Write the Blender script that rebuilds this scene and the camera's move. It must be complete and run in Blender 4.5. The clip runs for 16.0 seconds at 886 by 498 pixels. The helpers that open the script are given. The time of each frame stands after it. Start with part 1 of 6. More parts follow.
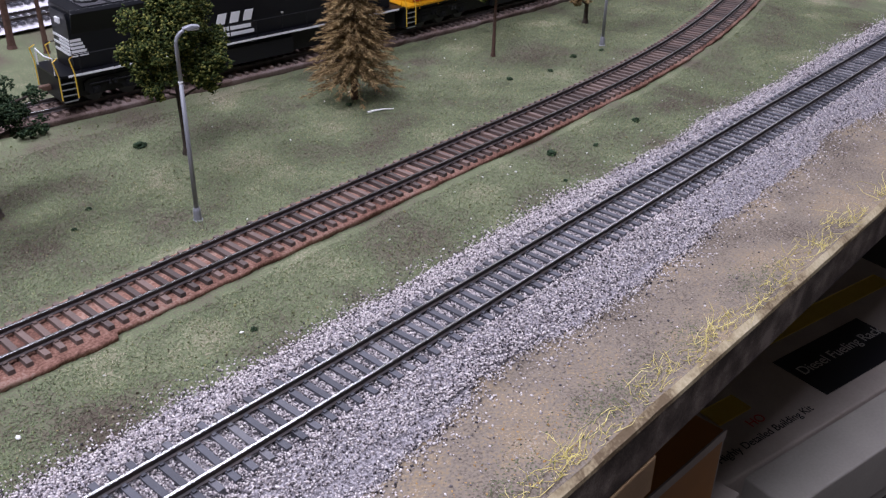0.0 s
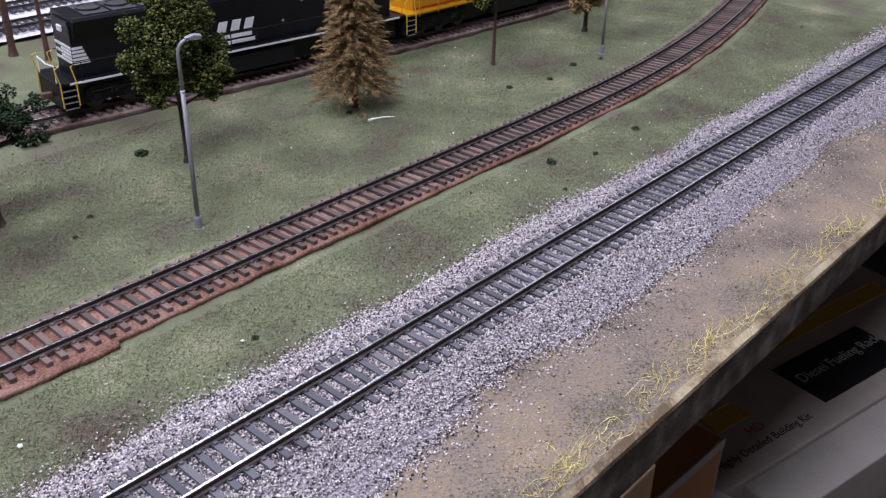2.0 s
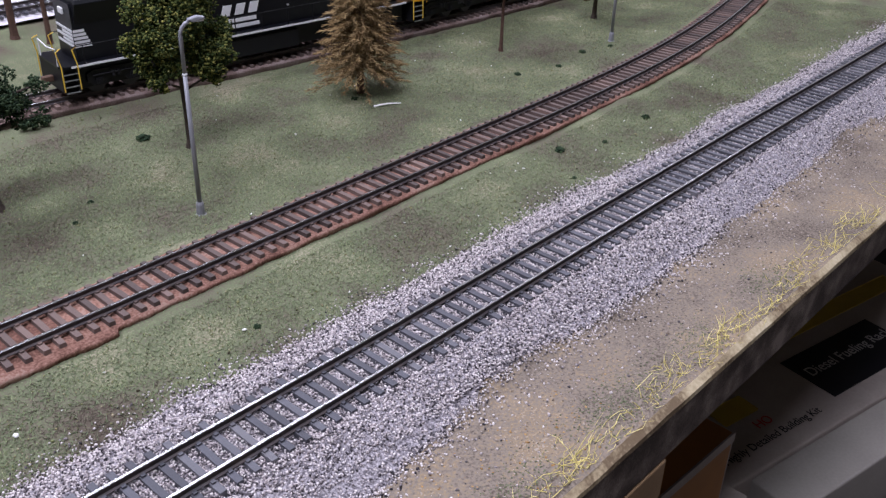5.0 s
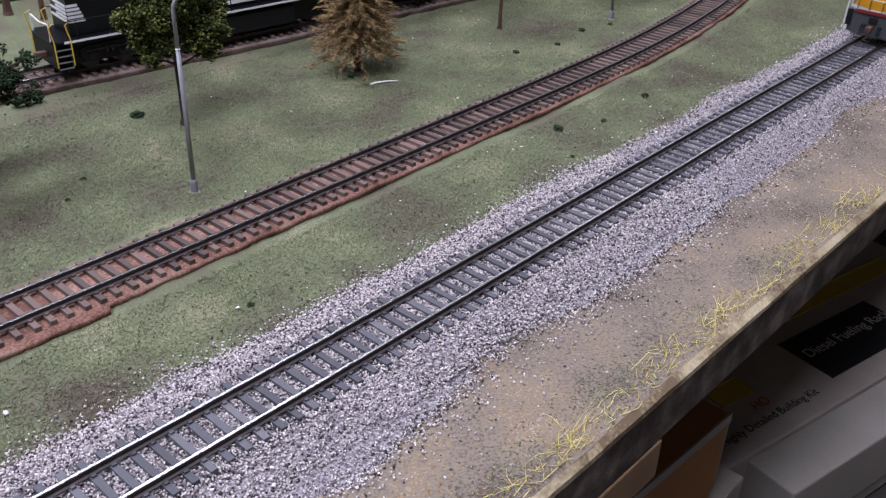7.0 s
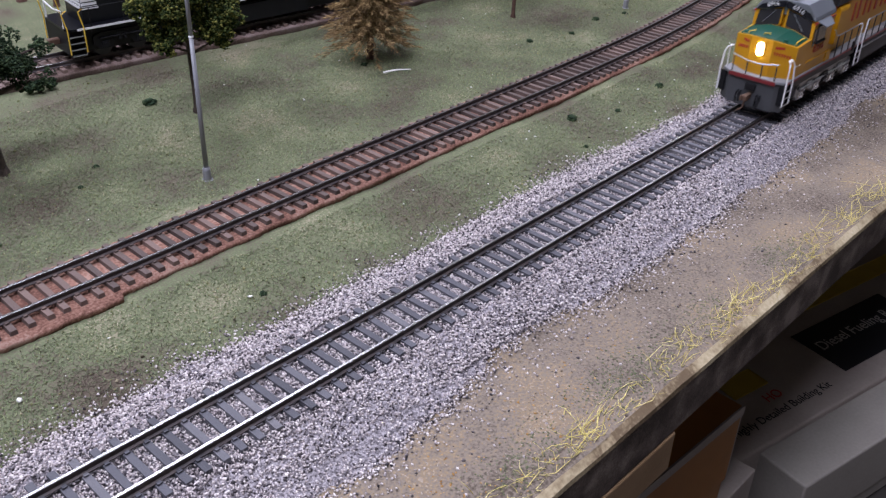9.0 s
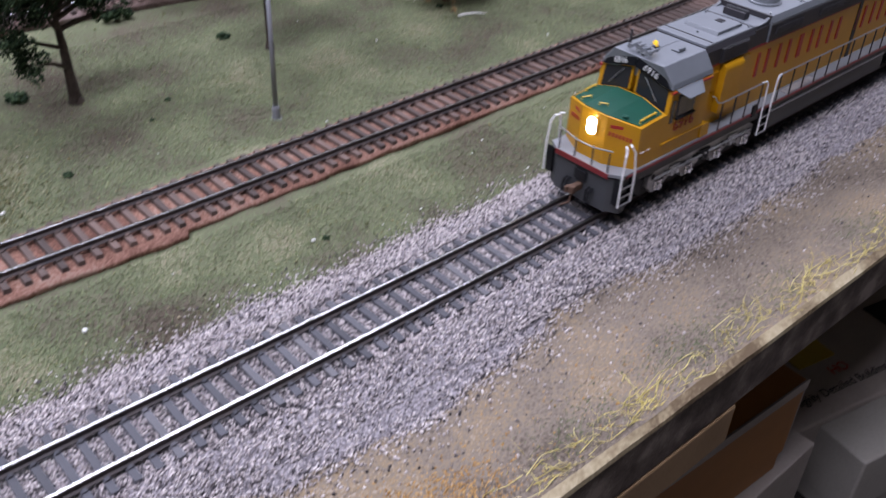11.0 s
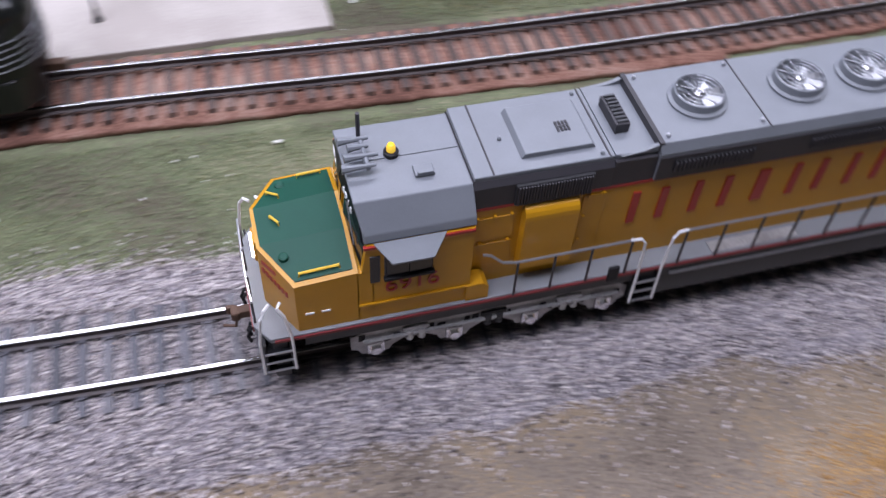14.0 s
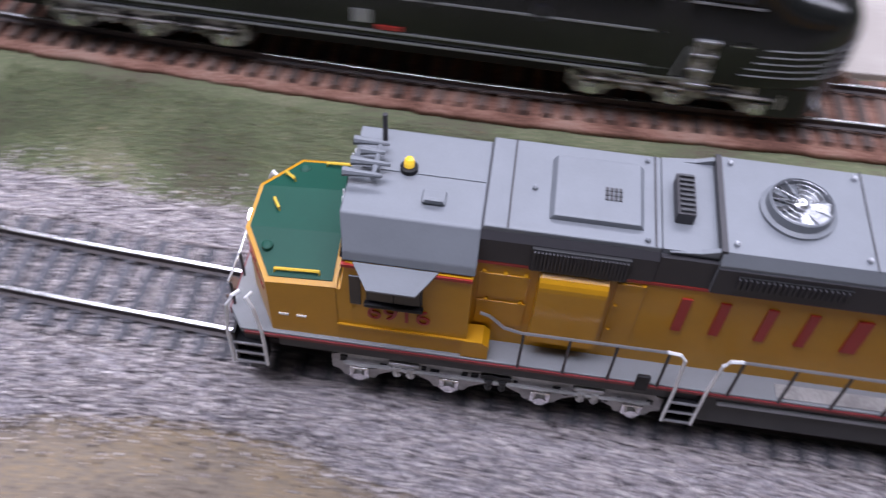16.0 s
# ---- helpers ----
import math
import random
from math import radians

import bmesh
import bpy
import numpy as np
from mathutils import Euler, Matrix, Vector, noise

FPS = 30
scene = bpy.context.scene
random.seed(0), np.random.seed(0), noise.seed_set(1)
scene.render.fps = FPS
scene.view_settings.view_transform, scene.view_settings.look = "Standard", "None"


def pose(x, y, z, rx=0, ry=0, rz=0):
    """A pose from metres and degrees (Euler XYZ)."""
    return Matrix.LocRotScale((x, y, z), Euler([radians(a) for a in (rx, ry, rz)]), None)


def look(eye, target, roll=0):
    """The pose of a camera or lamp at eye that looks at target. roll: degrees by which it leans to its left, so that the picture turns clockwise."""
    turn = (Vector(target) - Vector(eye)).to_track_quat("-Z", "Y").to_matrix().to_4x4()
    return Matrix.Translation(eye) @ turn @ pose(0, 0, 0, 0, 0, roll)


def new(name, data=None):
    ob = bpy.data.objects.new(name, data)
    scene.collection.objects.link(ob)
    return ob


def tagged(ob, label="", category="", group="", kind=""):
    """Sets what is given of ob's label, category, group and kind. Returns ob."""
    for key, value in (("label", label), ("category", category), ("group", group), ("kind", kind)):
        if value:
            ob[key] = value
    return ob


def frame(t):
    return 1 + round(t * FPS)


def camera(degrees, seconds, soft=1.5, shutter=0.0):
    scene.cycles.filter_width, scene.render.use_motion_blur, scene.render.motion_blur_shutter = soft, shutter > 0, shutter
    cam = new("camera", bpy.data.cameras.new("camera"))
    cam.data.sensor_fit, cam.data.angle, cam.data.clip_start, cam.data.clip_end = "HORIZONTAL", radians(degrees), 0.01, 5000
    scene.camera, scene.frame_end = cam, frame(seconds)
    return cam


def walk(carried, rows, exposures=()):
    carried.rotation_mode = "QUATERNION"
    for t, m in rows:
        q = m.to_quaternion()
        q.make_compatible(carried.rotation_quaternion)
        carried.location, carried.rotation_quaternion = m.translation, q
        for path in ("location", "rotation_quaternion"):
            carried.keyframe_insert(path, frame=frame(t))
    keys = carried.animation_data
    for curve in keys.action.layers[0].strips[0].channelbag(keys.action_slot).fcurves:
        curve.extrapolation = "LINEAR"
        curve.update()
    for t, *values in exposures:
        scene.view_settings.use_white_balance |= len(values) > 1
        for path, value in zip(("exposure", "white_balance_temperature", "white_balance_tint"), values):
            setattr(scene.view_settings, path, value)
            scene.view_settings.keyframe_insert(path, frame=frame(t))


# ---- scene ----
cam = camera(51.35, 16.0, soft=1.3, shutter=0.75)
PATH = [
    (0, (0.3786, -0.1934, 0.1894), (1.6846, 0.9668, -0.7843), 1.16),
    (0.5, (0.3774, -0.1944, 0.1899), (1.6845, 0.9651, -0.7831), 1.08),
    (1, (0.3771, -0.1948, 0.1902), (1.6876, 0.9648, -0.7783), 1.04),
    (1.5, (0.3772, -0.1947, 0.1912), (1.6901, 0.9643, -0.7748), 1.22),
    (2, (0.3777, -0.1933, 0.1914), (1.6894, 0.9688, -0.7724), 1.31),
    (2.5, (0.3799, -0.1906, 0.1893), (1.6906, 0.9727, -0.7743), 1.17),
    (3, (0.3821, -0.1896, 0.1885), (1.6901, 0.9726, -0.7803), 1.04),
    (3.5, (0.3816, -0.1888, 0.1886), (1.6898, 0.9703, -0.7837), 1.37),
    (4, (0.3818, -0.1881, 0.1886), (1.6866, 0.9747, -0.7837), 1.61),
    (6.5, (0.3829, -0.1879, 0.1841), (1.6695, 0.9629, -0.8260), 1.74),
    (7, (0.3850, -0.1874, 0.1841), (1.6700, 0.9583, -0.8337), 1.88),
    (7.5, (0.3844, -0.1883, 0.1840), (1.6637, 0.9581, -0.8402), 1.80),
    (8, (0.3831, -0.1889, 0.1832), (1.6563, 0.9589, -0.8471), 1.68),
    (10.3, (0.3894, -0.1804, 0.1851), (1.6007, 1.0027, -0.8794), 2.79),
    (10.5, (0.3896, -0.1805, 0.1853), (1.5837, 1.0104, -0.8897), 2.88),
    (11, (0.3897, -0.1806, 0.1846), (1.5063, 1.0148, -0.9662), 2.72),
    (11.5, (0.3885, -0.1751, 0.1882), (1.4103, 1.0102, -1.0571), 2.35),
    (12, (0.3878, -0.1683, 0.1924), (1.3133, 0.9983, -1.1427), 2.09),
    (12.5, (0.3809, -0.1533, 0.1985), (1.2040, 0.9745, -1.2336), 3.37),
    (13, (0.3679, -0.1408, 0.2021), (1.0498, 0.9852, -1.3036), 3.67),
    (13.5, (0.3524, -0.1376, 0.2033), (0.8719, 1.0261, -1.3381), 2.99),
    (14, (0.3390, -0.1360, 0.1938), (0.7354, 1.0726, -1.3496), 3.92),
    (14.5, (0.3048, -0.1250, 0.1906), (0.4413, 1.1634, -1.3330), 1.79),
    (15, (0.2621, -0.1228, 0.1840), (0.3527, 1.1931, -1.3193), 2.69),
    (15.5, (0.2310, -0.1188, 0.1805), (0.2961, 1.1789, -1.3399), 4.38),
    (16, (0.1898, -0.1068, 0.1799), (0.1488, 1.1367, -1.3860), 3.94),
]
walk(cam, [(t, look(eye, target, roll)) for t, eye, target, roll in PATH], [(0.0, -0.03), (10.3, -0.05), (12.0, -0.13), (16.0, -0.06)])


def world_and_lights():
    w = bpy.data.worlds.new("room_air")
    scene.world = w
    w.use_nodes = True
    w.node_tree.nodes["Background"].inputs[0].default_value = (0.75, 0.78, 0.9, 1)
    w.node_tree.nodes["Background"].inputs[1].default_value = 0.25


def ceiling_lamp(x, y, power, size):
    d = bpy.data.lights.new("ceiling_tube_light", "AREA")
    d.shape, d.size, d.size_y, d.energy, d.color = "RECTANGLE", size, 0.5, power, (0.93, 0.935, 1.16)
    ob = new("ceiling_tube_light", d)
    ob.matrix_world = look((x, y, 1.36), (x, y, 0.0))
    return ob


world_and_lights()
ceiling_lamp(0.45, 1.0, 30.0, 2.0)
ceiling_lamp(0.30, -0.06, 14.0, 1.2)
ceiling_lamp(2.2, 0.6, 18.0, 1.2)
ceiling_lamp(-0.3, -0.22, 19.0, 1.2)


# ---------- materials ----------
def ramp(nt, fac, stops):
    n = nt.nodes.new("ShaderNodeValToRGB")
    e = n.color_ramp.elements
    while len(e) < len(stops):
        e.new(0.5)
    for el, (p, c) in zip(e, stops):
        el.position, el.color = p, (*c, 1)
    nt.links.new(fac, n.inputs[0])
    return n.outputs[0]


def mat(name, stops, scale=300.0, rough=0.6, metal=0.0, bump=0.2, fine=2500.0, random_by="", emit=None, spec=0.5, grit=0.25, patches=False):
    """A surface with colour varying at two scales (coarse: scale per metre, fine: fine per metre)."""
    m = bpy.data.materials.new(name)
    m.use_nodes = True
    nt = m.node_tree
    b = nt.nodes["Principled BSDF"]
    tc = nt.nodes.new("ShaderNodeTexCoord")
    n1 = nt.nodes.new("ShaderNodeTexNoise")
    n1.inputs["Scale"].default_value, n1.inputs["Detail"].default_value = scale, 4
    n2 = nt.nodes.new("ShaderNodeTexNoise")
    n2.inputs["Scale"].default_value, n2.inputs["Detail"].default_value = fine, 3
    for n in (n1, n2):
        nt.links.new(tc.outputs["Object"], n.inputs["Vector"])
    mix = nt.nodes.new("ShaderNodeMath")
    mix.operation = "MULTIPLY_ADD"
    mix.inputs[1].default_value = grit
    nt.links.new(n2.outputs[0], mix.inputs[0])
    s = nt.nodes.new("ShaderNodeMath")
    s.operation = "MULTIPLY_ADD"
    s.inputs[1].default_value, s.inputs[2].default_value = 1 - grit, 0.0
    src = n1.outputs[0]
    if random_by:
        g = nt.nodes.new("ShaderNodeNewGeometry" if random_by == "island" else "ShaderNodeObjectInfo")
        src = g.outputs["Random Per Island" if random_by == "island" else "Random"]
        if patches:
            w = nt.nodes.new("ShaderNodeMath")
            w.operation = "MULTIPLY_ADD"
            w.inputs[1].default_value, w.inputs[2].default_value = 1.35, -0.45
            nt.links.new(n1.outputs[0], w.inputs[0])
            v = nt.nodes.new("ShaderNodeMath")
            v.operation = "MULTIPLY_ADD"
            v.inputs[1].default_value = 0.6
            nt.links.new(src, v.inputs[0])
            nt.links.new(w.outputs[0], v.inputs[2])
            src = v.outputs[0]
    nt.links.new(src, s.inputs[0])
    nt.links.new(s.outputs[0], mix.inputs[2])
    nt.links.new(ramp(nt, mix.outputs[0], stops), b.inputs["Base Color"])
    b.inputs["Roughness"].default_value, b.inputs["Metallic"].default_value = rough, metal
    b.inputs["Specular IOR Level"].default_value = spec
    if bump:
        bp = nt.nodes.new("ShaderNodeBump")
        bp.inputs["Strength"].default_value, bp.inputs["Distance"].default_value = bump, 0.0004
        nt.links.new(n2.outputs[0], bp.inputs["Height"])
        nt.links.new(bp.outputs[0], b.inputs["Normal"])
    if emit:
        b.inputs["Emission Color"].default_value, b.inputs["Emission Strength"].default_value = (*emit[0], 1), emit[1]
    return m


def tone(c, d=0.12):
    """Two close shades round a colour, for paint that is nearly plain."""
    return [(0.3, tuple(v * (1 - d) for v in c)), (0.7, tuple(min(1, v * (1 + d)) for v in c))]


def paint(name, c, rough=0.45, d=0.07, metal=0.0, bump=0.04, emit=None, spec=0.5):
    return mat(name, tone(c, d), 120, rough, metal, bump, 1800, emit=emit, spec=spec)


M = {}
M["grass"] = mat("turf", [(0.38, (0.085, 0.068, 0.052)), (0.43, (0.135, 0.115, 0.085)), (0.47, (0.128, 0.128, 0.083)), (0.51, (0.118, 0.140, 0.078)), (0.55, (0.15, 0.172, 0.095)), (0.59, (0.185, 0.182, 0.115)), (0.64, (0.28, 0.25, 0.175))], 24, 0.95, 0, 0.35, 1300, spec=0.1, grit=0.5)
M["crumb"] = mat("turf_crumbs", [(0.04, (0.07, 0.065, 0.045)), (0.25, (0.115, 0.125, 0.075)), (0.55, (0.145, 0.165, 0.092)), (0.75, (0.20, 0.195, 0.12)), (0.92, (0.28, 0.24, 0.165)), (0.99, (0.48, 0.44, 0.37))], 60, 0.95, 0, 0, 900, "island", spec=0.05)
M["fibre"] = mat("turf_fibres", [(0.10, (0.10, 0.078, 0.062)), (0.28, (0.175, 0.155, 0.115)), (0.42, (0.155, 0.188, 0.11)), (0.62, (0.198, 0.245, 0.13)), (0.82, (0.285, 0.30, 0.16)), (0.97, (0.44, 0.40, 0.29))], 24, 0.95, 0, 0, 900, "island", spec=0.05, grit=0.0, patches=True)
M["dirt"] = mat("sandy_soil", [(0.37, (0.085, 0.068, 0.053)), (0.43, (0.145, 0.118, 0.094)), (0.48, (0.19, 0.158, 0.128)), (0.52, (0.215, 0.180, 0.146)), (0.56, (0.235, 0.185, 0.13)), (0.60, (0.265, 0.195, 0.12)), (0.66, (0.33, 0.29, 0.245))], 26, 0.95, 0, 0.9, 1000, spec=0.1, grit=0.5)
M["clod"] = mat("turf_clods", [(0.03, (0.05, 0.042, 0.026)), (0.12, (0.10, 0.095, 0.05)), (0.4, (0.14, 0.155, 0.072)), (0.65, (0.20, 0.205, 0.09)), (0.88, (0.30, 0.26, 0.13)), (0.98, (0.46, 0.40, 0.28))], 60, 0.95, 0, 0, 900, "island", spec=0.05, grit=0.0)
M["litter"] = mat("leaf_litter", [(0.05, (0.04, 0.034, 0.02)), (0.4, (0.085, 0.082, 0.036)), (0.75, (0.15, 0.13, 0.055)), (0.97, (0.25, 0.20, 0.085))], 60, 0.95, 0, 0, 900, "island", spec=0.05, grit=0.0)
M["soil_speck"] = mat("soil_specks", [(0.1, (0.09, 0.07, 0.06)), (0.5, (0.24, 0.19, 0.15)), (0.9, (0.5, 0.45, 0.4))], 60, 0.9, 0, 0, 900, "island", spec=0.1)
M["stone"] = mat("ballast_stones", [(0.08, (0.035, 0.031, 0.036)), (0.22, (0.10, 0.088, 0.094)), (0.34, (0.31, 0.272, 0.272)), (0.55, (0.50, 0.445, 0.44)), (0.78, (0.62, 0.56, 0.55)), (0.97, (0.80, 0.75, 0.73))], 60, 0.85, 0, 0, 1200, "island", spec=0.2, grit=0.1)
M["orange_grain"] = mat("orange_soil_grains", [(0.1, (0.22, 0.12, 0.045)), (0.5, (0.36, 0.21, 0.08)), (0.9, (0.46, 0.30, 0.13))], 60, 0.95, 0, 0, 900, "island", spec=0.1)
M["ballast"] = mat("ballast_bed", [(0.42, (0.11, 0.10, 0.11)), (0.5, (0.24, 0.22, 0.235)), (0.6, (0.42, 0.39, 0.41))], 900, 0.95, 0, 1.0, 2200, spec=0.1, grit=0.4)
M["tie"] = mat("tie_plastic", [(0.2, (0.055, 0.055, 0.065)), (0.6, (0.085, 0.085, 0.10)), (0.9, (0.14, 0.135, 0.145))], 200, 0.6, 0, 0.4, 1800, "object")
M["tie_brown"] = mat("tie_weathered", [(0.1, (0.055, 0.04, 0.035)), (0.5, (0.10, 0.07, 0.06)), (0.9, (0.17, 0.115, 0.095))], 200, 0.75, 0, 0.4, 1800, "object")
M["rail"] = mat("rail_steel", [(0.3, (0.54, 0.53, 0.53)), (0.7, (0.66, 0.65, 0.65))], 200, 0.26, 1.0, 0.1, 2000)
M["railside"] = mat("rail_web", [(0.3, (0.05, 0.045, 0.05)), (0.7, (0.09, 0.07, 0.065))], 200, 0.6, 0.3, 0.1, 2000)
M["cork"] = mat("painted_cork", [(0.40, (0.12, 0.060, 0.046)), (0.47, (0.20, 0.105, 0.078)), (0.53, (0.27, 0.143, 0.108)), (0.60, (0.33, 0.215, 0.17))], 45, 0.95, 0, 0.4, 1000, spec=0.1, grit=0.45)
M["cork_grey"] = mat("cork_faded", [(0.40, (0.10, 0.07, 0.06)), (0.5, (0.17, 0.12, 0.105)), (0.6, (0.24, 0.185, 0.17))], 60, 0.95, 0, 0.8, 1300, spec=0.1, grit=0.35)
M["plaster"] = mat("edge_plaster", [(0.38, (0.16, 0.115, 0.07)), (0.46, (0.33, 0.26, 0.16)), (0.54, (0.47, 0.39, 0.25)), (0.64, (0.60, 0.52, 0.36))], 45, 0.9, 0, 0.5, 700, spec=0.2)
M["fascia"] = mat("dark_hardboard", [(0.40, (0.06, 0.045, 0.037)), (0.52, (0.135, 0.105, 0.088)), (0.62, (0.25, 0.205, 0.175))], 70, 0.75, 0, 0.3, 1200, spec=0.3)
M["pine_wood"] = mat("pine_timber", [(0.3, (0.20, 0.12, 0.06)), (0.6, (0.30, 0.19, 0.10)), (0.8, (0.38, 0.25, 0.14))], 25, 0.7, 0, 0.3, 800)
M["straw"] = mat("straw", [(0.05, (0.40, 0.34, 0.10)), (0.5, (0.70, 0.58, 0.18)), (0.95, (0.90, 0.80, 0.38))], 60, 0.7, 0, 0, 900, "island")
M["bark"] = mat("bark", [(0.3, (0.03, 0.022, 0.018)), (0.7, (0.09, 0.065, 0.05))], 400, 0.9, 0, 0.8, 2500)
M["bark_red"] = mat("reddish_bark", [(0.3, (0.06, 0.03, 0.022)), (0.7, (0.13, 0.07, 0.05))], 400, 0.9, 0, 0.6, 2500)
M["leaf"] = mat("foliage_green", [(0.03, (0.014, 0.022, 0.010)), (0.35, (0.038, 0.06, 0.018)), (0.7, (0.11, 0.125, 0.034)), (0.97, (0.34, 0.31, 0.085))], 70, 0.9, 0, 0, 900, "island", spec=0.15)
M["leaf_dark"] = mat("foliage_dark", [(0.03, (0.010, 0.02, 0.012)), (0.5, (0.028, 0.05, 0.025)), (0.97, (0.07, 0.10, 0.045))], 70, 0.9, 0, 0, 900, "island", spec=0.15)
M["needle"] = mat("dry_needles", [(0.03, (0.06, 0.036, 0.018)), (0.35, (0.20, 0.13, 0.062)), (0.7, (0.36, 0.245, 0.115)), (0.97, (0.56, 0.42, 0.22))], 70, 0.9, 0, 0, 900, "island", spec=0.15)
M["grey_metal"] = paint("grey_lamp_paint", (0.27, 0.275, 0.30), 0.45, metal=0.2)
M["lens"] = paint("lamp_lens", (0.75, 0.76, 0.8), 0.2)
M["white"] = mat("concrete_white", [(0.40, (0.36, 0.325, 0.295)), (0.60, (0.45, 0.415, 0.38))], 40, 0.9, 0, 0.3, 900)
M["speck"] = paint("white_speck", (0.85, 0.84, 0.8), 0.8)
M["yellow"] = paint("armour_yellow", (0.52, 0.25, 0.007), 0.33)
M["bright_yellow"] = paint("rail_yellow", (0.75, 0.50, 0.06), 0.4)
M["red"] = paint("signal_red", (0.36, 0.025, 0.02), 0.4)
M["sill_red"] = paint("dark_sill_red", (0.17, 0.016, 0.02), 0.4)
M["lgrey"] = paint("harbour_grey", (0.172, 0.186, 0.206), 0.42)
M["deckgrey"] = paint("deck_grey", (0.205, 0.215, 0.23), 0.5)
M["dgrey"] = paint("dark_grey_panel", (0.035, 0.033, 0.038), 0.5)
M["under"] = paint("underframe_grey", (0.05, 0.052, 0.057), 0.55)
M["green"] = paint("antiglare_green", (0.007, 0.066, 0.042), 0.55, spec=0.3)
M["silver"] = mat("silver_truck", [(0.40, (0.30, 0.295, 0.30)), (0.60, (0.47, 0.465, 0.47))], 150, 0.36, 0.35, 0.2, 1500)
M["fan_metal"] = paint("fan_metal", (0.42, 0.43, 0.45), 0.3, metal=1.0)
M["chrome"] = paint("bright_metal", (0.8, 0.8, 0.82), 0.18, metal=1.0)
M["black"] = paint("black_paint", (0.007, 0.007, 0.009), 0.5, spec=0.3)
M["blackgloss"] = paint("black_gloss", (0.006, 0.0065, 0.009), 0.34, spec=0.3)
M["glass"] = paint("dark_glass", (0.02, 0.02, 0.025), 0.06)
M["whitep"] = paint("white_paint", (0.75, 0.75, 0.76), 0.4)
M["rust"] = paint("rusty_coupler", (0.10, 0.055, 0.035), 0.7)
M["amber"] = paint("amber_lens", (0.75, 0.5, 0.02), 0.15, emit=((1.0, 0.62, 0.08), 0.6))
M["headlight"] = paint("lit_headlight", (1, 1, 1), 0.3, emit=((1.0, 0.95, 1.0), 60.0))
M["nickel"] = paint("nickel_grey", (0.42, 0.43, 0.46), 0.3, metal=0.7)
M["ebody"] = paint("dull_black_body", (0.009, 0.010, 0.0095), 0.22, spec=0.5)
M["box_card"] = mat("printed_carton", [(0.3, (0.26, 0.22, 0.195)), (0.7, (0.38, 0.33, 0.295))], 20, 0.7, 0, 0.1, 500)
M["box_white"] = mat("white_carton", [(0.3, (0.24, 0.22, 0.195)), (0.7, (0.36, 0.33, 0.295))], 15, 0.7, 0, 0.1, 500)
M["box_orange"] = paint("orange_carton", (0.30, 0.125, 0.03), 0.5)
M["gold_ink"] = paint("yellow_ink", (0.42, 0.30, 0.03), 0.6)
M["grey_ink"] = paint("grey_ink", (0.35, 0.34, 0.33), 0.6)
M["wall"] = mat("room_wall_paint", [(0.3, (0.5, 0.48, 0.45)), (0.7, (0.56, 0.54, 0.5))], 4, 0.9, 0, 0.1, 300)
M["shelf_dark"] = mat("dark_shelf_board", [(0.3, (0.02, 0.017, 0.015)), (0.7, (0.04, 0.034, 0.03))], 12, 0.8, 0, 0.2, 400)
M["floor"] = mat("concrete_floor", [(0.3, (0.10, 0.095, 0.09)), (0.7, (0.17, 0.16, 0.15))], 3, 0.8, 0, 0.2, 200)
M["grille"] = paint("grille_dark", (0.02, 0.02, 0.022), 0.6)


# ---------- mesh helpers ----------
def part(name, bm, material, parent=None, label="", smooth=False):
    me = bpy.data.meshes.new(name)
    bmesh.ops.recalc_face_normals(bm, faces=bm.faces[:])
    bm.to_mesh(me)
    bm.free()
    me.materials.append(M[material])
    if smooth:
        me.shade_smooth()
    ob = new(name, me)
    ob.parent = parent
    return tagged(ob, label)


def thing(name, label, category, group="", kind="", at=None):
    ob = new(name)
    ob.empty_display_size = 0.01
    if at is not None:
        ob.matrix_world = at
    return tagged(ob, label, category, group, kind)


def B():
    return bmesh.new()


def box(bm, x0, x1, y0, y1, z0, z1, bevel=0.0):
    r = bmesh.ops.create_cube(bm, size=1.0)
    vs = r["verts"]
    for v in vs:
        v.co = Vector(((x0 + x1) / 2 + v.co.x * (x1 - x0), (y0 + y1) / 2 + v.co.y * (y1 - y0), (z0 + z1) / 2 + v.co.z * (z1 - z0)))
    if bevel:
        es = list({e for v in vs for e in v.link_edges})
        bmesh.ops.bevel(bm, geom=es, offset=bevel, segments=2, affect="EDGES", profile=0.5)
    return bm


def prism(bm, pts, a, b, axis="y", bevel=0.0):
    """Extrude a closed outline: pts are (x, z) for axis y, (y, z) for axis x, (x, y) for axis z."""
    def at(p, s):
        return {"y": (p[0], s, p[1]), "x": (s, p[0], p[1]), "z": (p[0], p[1], s)}[axis]
    lo = [bm.verts.new(at(p, a)) for p in pts]
    hi = [bm.verts.new(at(p, b)) for p in pts]
    fs = [bm.faces.new(lo), bm.faces.new(hi[::-1])]
    n = len(pts)
    for i in range(n):
        fs.append(bm.faces.new((lo[i], hi[i], hi[(i + 1) % n], lo[(i + 1) % n])))
    if bevel:
        es = list({e for f in fs for e in f.edges})
        bmesh.ops.bevel(bm, geom=es, offset=bevel, segments=2, affect="EDGES", profile=0.5)
    return bm


